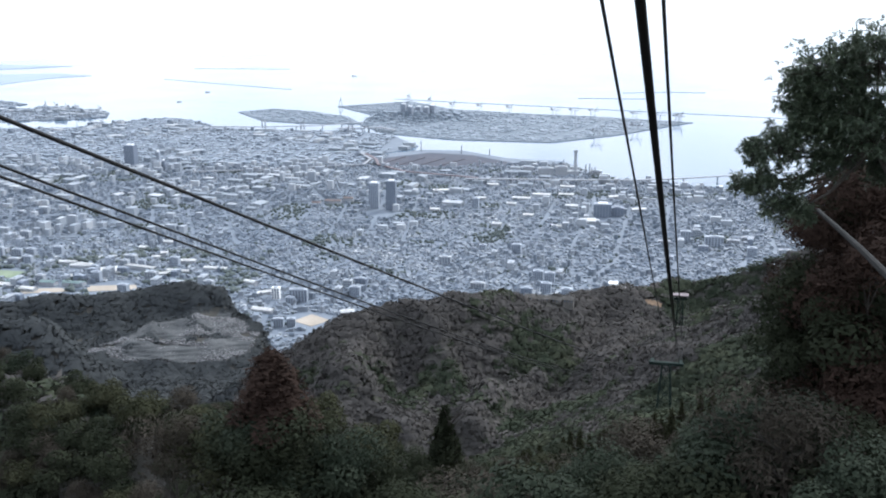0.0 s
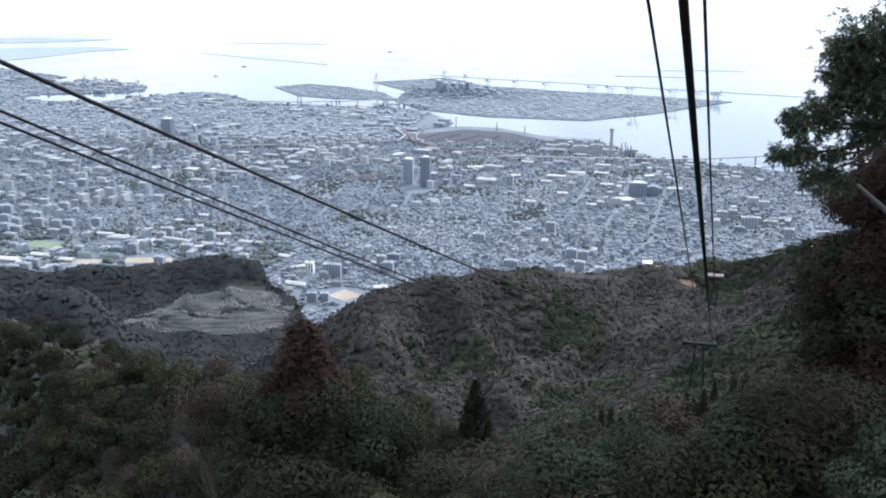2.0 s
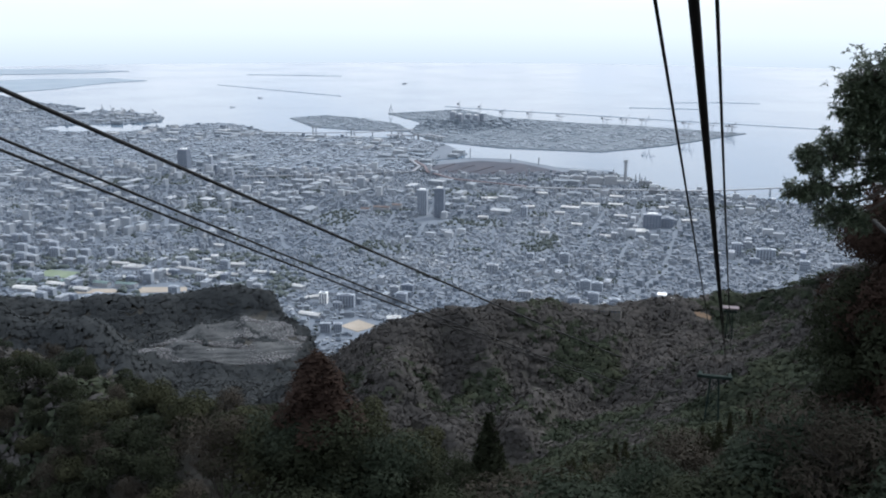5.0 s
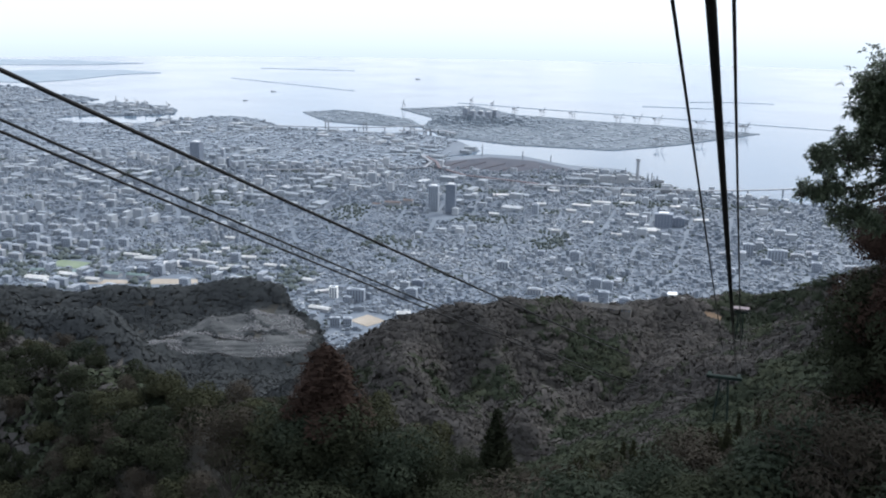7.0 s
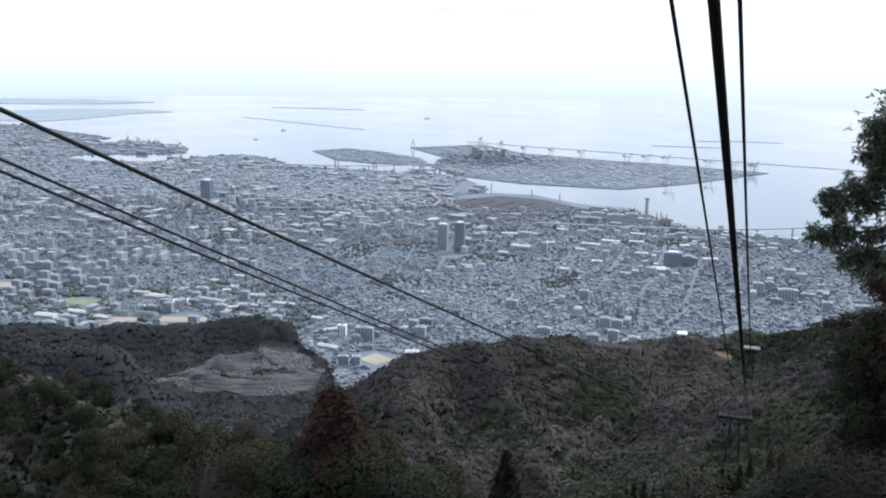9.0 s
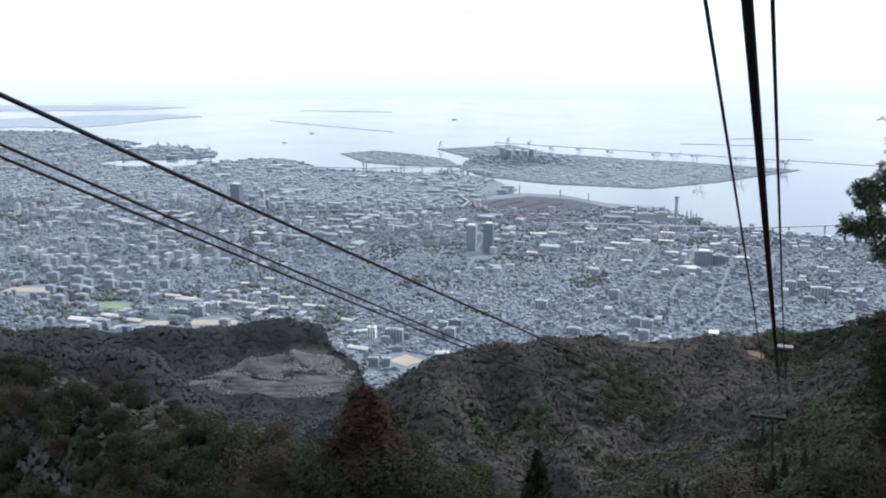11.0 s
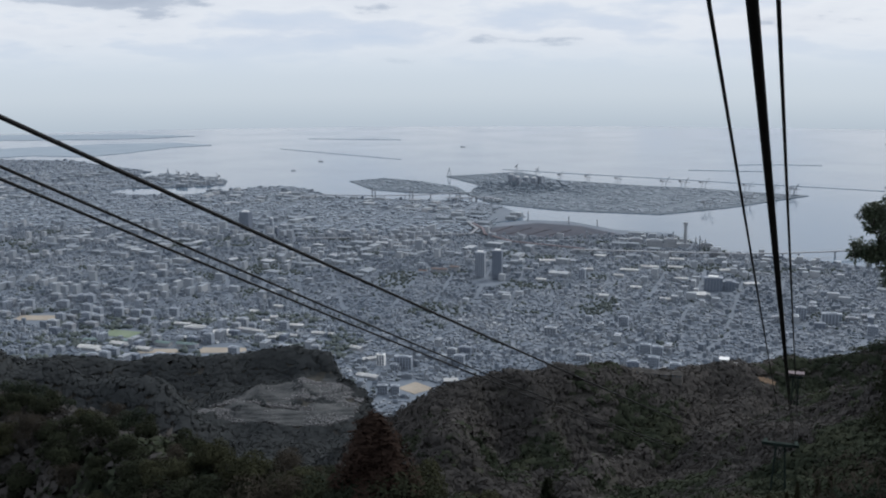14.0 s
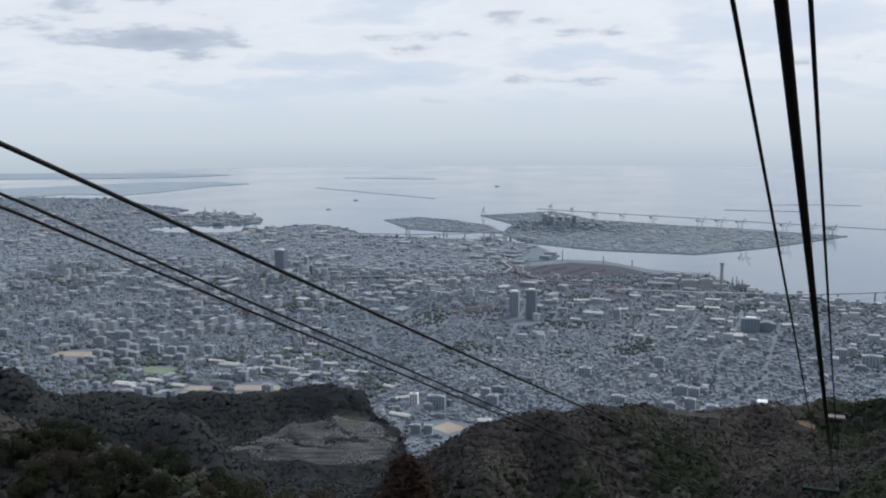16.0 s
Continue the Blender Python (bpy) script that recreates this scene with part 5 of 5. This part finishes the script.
def underwood():
    """Low scrub that covers the near slopes between the trees."""
    g = np.random.default_rng(17)
    n = 3600
    az = np.radians(g.uniform(-38, 31, n))
    r = 28 + 140 * g.random(n) ** 0.85
    x, y = r * np.sin(az), r * np.cos(az)
    z = ground_z(x, y)
    k = 42
    green = lattice(x / 11, y / 11, 61) + g.normal(0, 0.1, n) > 0.5
    for mask, name, mat, label in ((green, "evergreen_scrub", M_DARKLEAF, "dark evergreen scrub on the near slope"), (~green, "winter_scrub", M_TWIG, "brown leafless winter scrub on the near slope")):
        m = int(mask.sum())
        size = g.uniform(0.7, 1.5, (m, 1, 1))
        d = g.normal(0, 0.55, (m, k, 3))
        d[:, :, 2] = np.abs(d[:, :, 2])
        c = d * size + np.stack([x[mask], y[mask], z[mask] + 0.2], 1)[:, None, :]
        a, b = g.normal(0, 1, (m, k, 3)), g.normal(0, 1, (m, k, 3))
        leafs = size * g.uniform(0.07, 0.15, (m, k, 1))
        v = np.stack([c + a * leafs, c + b * leafs, c - (a + b) * leafs * 0.5], 2).reshape(-1, 3)
        tagged(new(name, loose_triangles(name, v, mat)), label, "scrub", kind="stuff")


underwood()


# ---- ropeway: pylons and ropes ----
PYLON = (63.6, 262.5)


def pylon(x, y, arm_z, turn, label, roofed=False, half=4.2):
    z0 = height(x, y) - 0.5
    t = thing("ropeway_pylon", pose(x, y, z0, 0, 0, turn), label, "pylon")
    h = arm_z - z0
    for sx in (-1, 1):
        for sy in (-1, 1):
            part("leg", beam(bmesh.new(), (sx * 2.0, sy * 1.6, 0), (sx * 1.1, sy * 0.8, h), 0.3, 6, 0.24), M_STEELGREEN, t)
    n = 4
    for k in range(n):
        a, b = k / n, (k + 1) / n
        for sy in (-1, 1):
            wa, wb = 2.0 - 0.9 * a, 2.0 - 0.9 * b
            part("brace", beam(bmesh.new(), (-wa, sy * (1.6 - 0.8 * a), h * a), (wb, sy * (1.6 - 0.8 * b), h * b), 0.09, 5), M_STEELGREEN, t)
            part("brace", beam(bmesh.new(), (wa, sy * (1.6 - 0.8 * a), h * a), (-wb, sy * (1.6 - 0.8 * b), h * b), 0.09, 5), M_STEELGREEN, t)
    arm = part("crossarm", box(bmesh.new(), -half, -0.6, h, half, 0.6, h + 0.9, 0.08), M_STEELGREEN, t)
    for sx in (-1, 1):
        part("rope_saddle", box(bmesh.new(), sx * (half - 0.9) - 0.5, -1.6, h + 0.9, sx * (half - 0.9) + 0.5, 1.6, h + 1.3, 0.1), M_STEELGREEN, arm)
    if roofed:
        bm = bmesh.new()
        box(bm, -half - 0.6, -2.2, h + 2.2, half + 0.6, 2.2, h + 2.7, 0.1)
        cover = part("roof", bm, M_REDSTEEL, t, "brownish flat service roof")
        for sx in (-1, 1):
            part("roof_post", beam(bmesh.new(), (sx * half * 0.9, 0, h + 0.8), (sx * half * 0.9, 0, h + 2.3), 0.15, 6), M_STEEL, cover)
    return t


pylon(PYLON[0], PYLON[1], 198.0, -13.5, "green steel lattice ropeway pylon among trees", False, 4.8)
pylon(111.8, 441, 161.0, -13, "grey ropeway pylon with a flat roof on the ridge", True, 3.0)


def rope(name, near, far, back, radius, sag, label):
    """A hanging rope from behind the cabin through near to the pylon, as a round tube."""
    near, far = Vector(near), Vector(far)
    start = near - (far - near).normalized() * back
    n = 90
    pts = []
    length = (far - start).length
    at = (near - start).length / length
    for k in range(n + 1):
        f = (k / n) ** 2.2
        p = start.lerp(far, f)
        p.z -= sag * 4 * (f * (1 - f) - at * (1 - at) * (1 - f) / (1 - at)) if f > at else 0
        pts.append(p)
    verts, faces, sides = [], [], 8
    for k, p in enumerate(pts):
        d = (pts[min(k + 1, n)] - pts[max(k - 1, 0)]).normalized()
        u = d.cross(Vector((0, 0, 1))).normalized()
        v = u.cross(d)
        for s in range(sides):
            a = 2 * math.pi * s / sides
            verts.append(tuple(p + (u * math.cos(a) + v * math.sin(a)) * radius))
    for k in range(n):
        for s in range(sides):
            faces.append((k * sides + s, k * sides + (s + 1) % sides, (k + 1) * sides + (s + 1) % sides, (k + 1) * sides + s))
    me = mesh_from(name, verts, faces, M_CABLE)
    me.polygons.foreach_set("use_smooth", [True] * len(me.polygons))
    return tagged(new(name, me), label, "cable", "ropeway ropes")


ARM_L, ARM_R = (60.6, 263.2), (66.8, 261.7)
rope("track_rope", polar(10.16, 6.6, el=5.6), (66.9, 261.6, 199.2), 18, 0.028, 0.6, "thick dark steel track rope of the ropeway")
rope("track_rope", polar(10.44, 6.6, el=5.6), (67.2, 261.6, 199.2), 18, 0.028, 0.6, "thick dark steel track rope of the ropeway")
rope("haul_rope", polar(7.85, 6.8, el=5.63), (64.5, 261.9, 199.0), 18, 0.017, 0.6, "thin dark steel haul rope of the ropeway")
rope("haul_rope", polar(11.81, 6.8, el=5.3), (68.2, 261.2, 199.0), 18, 0.017, 0.6, "thin dark steel haul rope of the ropeway")
rope("track_rope", polar(-32.1, 20, el=-1.65), (58.2, 263.2, 196.6), 14, 0.054, 0.9, "thick dark steel track rope of the far track")
rope("haul_rope", polar(-32.0, 20, el=-4.4), (58.0, 263.2, 194.6), 14, 0.034, 3.0, "thin dark steel haul rope of the far track")
rope("haul_rope", polar(-32.0, 20, el=-5.1), (57.8, 263.2, 194.3), 14, 0.034, 3.0, "thin dark steel haul rope of the far track")
for dx in (-3.2, 3.2, 4.2):
    rope("track_rope", (PYLON[0] + dx, PYLON[1], 199.0), (111.8 + dx, 441, 163.0), 0.5, 0.045, 2.5, "grey ropeway rope running on down to the ridge")


# ---- buildings on the middle ridge ----
def ridge_house(x, y, z, w, d, h, turn, label, roof=M_WHITE, wall=M_WHITE):
    t = thing("house", pose(x, y, z, 0, 0, turn), label, "house", "houses on the ridge")
    foot = min(0.0, height(x, y) - z) - 1.0
    part("wall", box(bmesh.new(), -w / 2, -d / 2, foot, w / 2, d / 2, h, 0.05), wall, t)
    part("roof", box(bmesh.new(), -w / 2 - 0.4, -d / 2 - 0.4, h, w / 2 + 0.4, d / 2 + 0.4, h + 0.4, 0.05), roof, t)
    me = bpy.data.meshes.new("window")
    bm = box(bmesh.new(), -0.45, -0.08, -0.6, 0.45, 0.08, 0.6)
    bm.to_mesh(me)
    bm.free()
    me.materials.append(M_GLASSBAND)
    k = -w / 2 + 1.2
    while k < w / 2 - 0.6:
        part("window", me, None, t).location = (k, -d / 2 - 0.02, h * 0.55)
        k += 1.9
    return t


def pitched_house(x, y, z, w, d, h, turn, label):
    """A low building under a ridged roof with eaves."""
    t = thing("house", pose(x, y, z, 0, 0, turn), label, "house", "houses on the ridge")
    foot = min(0.0, height(x, y) - z) - 1.0
    part("wall", box(bmesh.new(), -w / 2, -d / 2, foot, w / 2, d / 2, h, 0.05), M_OLDROOF, t)
    bm = bmesh.new()
    rows = [[bm.verts.new((sx * (w / 2 + 0.5), yy, zz)) for yy, zz in ((-d / 2 - 0.6, h - 0.1), (0, h + 1.3), (d / 2 + 0.6, h - 0.1))] for sx in (-1, 1)]
    for k in range(2):
        bm.faces.new((rows[0][k], rows[1][k], rows[1][k + 1], rows[0][k + 1]))
    bmesh.ops.solidify(bm, geom=bm.faces[:], thickness=0.2)
    part("roof", bm, M_OLDROOF, t, "weathered grey ridged roof")
    k = -w / 2 + 1.0
    while k < w / 2 - 0.5:
        part("window", box(bmesh.new(), k - 0.4, -d / 2 - 0.06, h * 0.3, k + 0.4, -d / 2 + 0.05, h * 0.75), M_GLASSBAND, t)
        k += 1.8
    return t


ridge_house(97.0, 534, 137.2, 4.6, 5, 4.4, -10, "white square house on the ridge among trees")
ridge_house(101.6, 533, 136.6, 4.2, 4, 2.6, -10, "white low house wing on the ridge among trees")
pitched_house(47.6, 506, 141.2, 5, 5, 1.6, -6, "low grey station building on the ridge among trees")
pitched_house(54.6, 505, 141.0, 8, 5, 1.4, -12, "long grey station hall on the ridge among trees")
pitched_house(62.0, 504, 140.4, 5, 4, 1.4, -22, "small grey shed beside the station hall on the ridge")
pitched_house(68.0, 504, 140.0, 5.5, 4, 1.8, -14, "dark roofed house beside the station on the ridge")


def cleared_ground():
    """A bare patch with an uneven rim that lies on the ridge."""
    n, m = 14, 6
    verts = []
    for j in range(m + 1):
        for k in range(n + 1):
            rim = 0.5 + 0.5 * math.sin(math.pi * k / n) ** 0.5
            x, y, _ = polar(12.2 + 1.0 * k / n, 536.5 + (j / m - 0.5) * 4.4 * rim + 0.7 * math.sin(k * 1.9), 0)
            verts.append((x, y, height(x, y) + 0.45))
    faces = [(j * (n + 1) + k, j * (n + 1) + k + 1, (j + 1) * (n + 1) + k + 1, (j + 1) * (n + 1) + k) for j in range(m) for k in range(n)]
    tagged(new("cleared_ground", mesh_from("cleared_ground", verts, faces, M_EARTH)), "tan bare cleared patch of earth on the ridge", "clearing", kind="structure")


cleared_ground()


def streak_bar():
    """A made-up bar that stands in for a blurred, reflection-like streak before the dark trees."""
    a, b = Vector(polar(21.3, 38, el=-11.3)), Vector(polar(27.0, 27, el=-15.9))
    t = thing("reflection_streak", Matrix.Translation(a), "added bar in place of a blurred reflection streak across dark trees", "tree")
    bm = bmesh.new()
    mid = (b - a) * 0.5 + Vector((0, 0, 0.06))
    beam(bm, (0, 0, 0), mid, 0.07, 8, 0.1)
    beam(bm, mid, b - a, 0.1, 8, 0.13)
    foot = height(b.x + 1.5, b.y - 1.0)
    beam(bm, b - a, Vector((b.x + 1.5, b.y - 1.0, foot - 0.5)) - a, 0.13, 8, 0.18)
    part("trunk", bm, M_STREAK, t)


streak_bar()


def ship(x, y, length, turn, label):
    """A small freighter: pointed hull, deckhouse, mast."""
    t = thing("ship", pose(x, y, 0.0, 0, 0, turn), label, "ship", "ships in the bay")
    bm = bmesh.new()
    half, beam_w = length / 2, length * 0.09
    deck = [(-half, -beam_w), (half * 0.65, -beam_w), (half, 0), (half * 0.65, beam_w), (-half, beam_w)]
    low = [bm.verts.new((px * 0.96, py * 0.8, -0.5)) for px, py in deck]
    high = [bm.verts.new((px, py, length * 0.09)) for px, py in deck]
    bm.faces.new(high)
    for k in range(5):
        bm.faces.new((low[k], low[(k + 1) % 5], high[(k + 1) % 5], high[k]))
    part("hull", bm, M_BRIDGE, t, "grey painted hull")
    part("deckhouse", box(bmesh.new(), -half * 0.85, -beam_w * 0.7, length * 0.09, -half * 0.5, beam_w * 0.7, length * 0.24, 0.1), M_PALE, t)
    part("mast", beam(bmesh.new(), (half * 0.2, 0, length * 0.08), (half * 0.2, 0, length * 0.26), 0.35, 6, 0.2), M_BRIDGE, t)


for x, y, length, turn in ((-722, 3099, 16, -8), (-738, 2817, 14, -4), (-318, 3689, 18, 5)):
    ship(x, y, length, turn, "small grey freighter lying in the hazy bay")
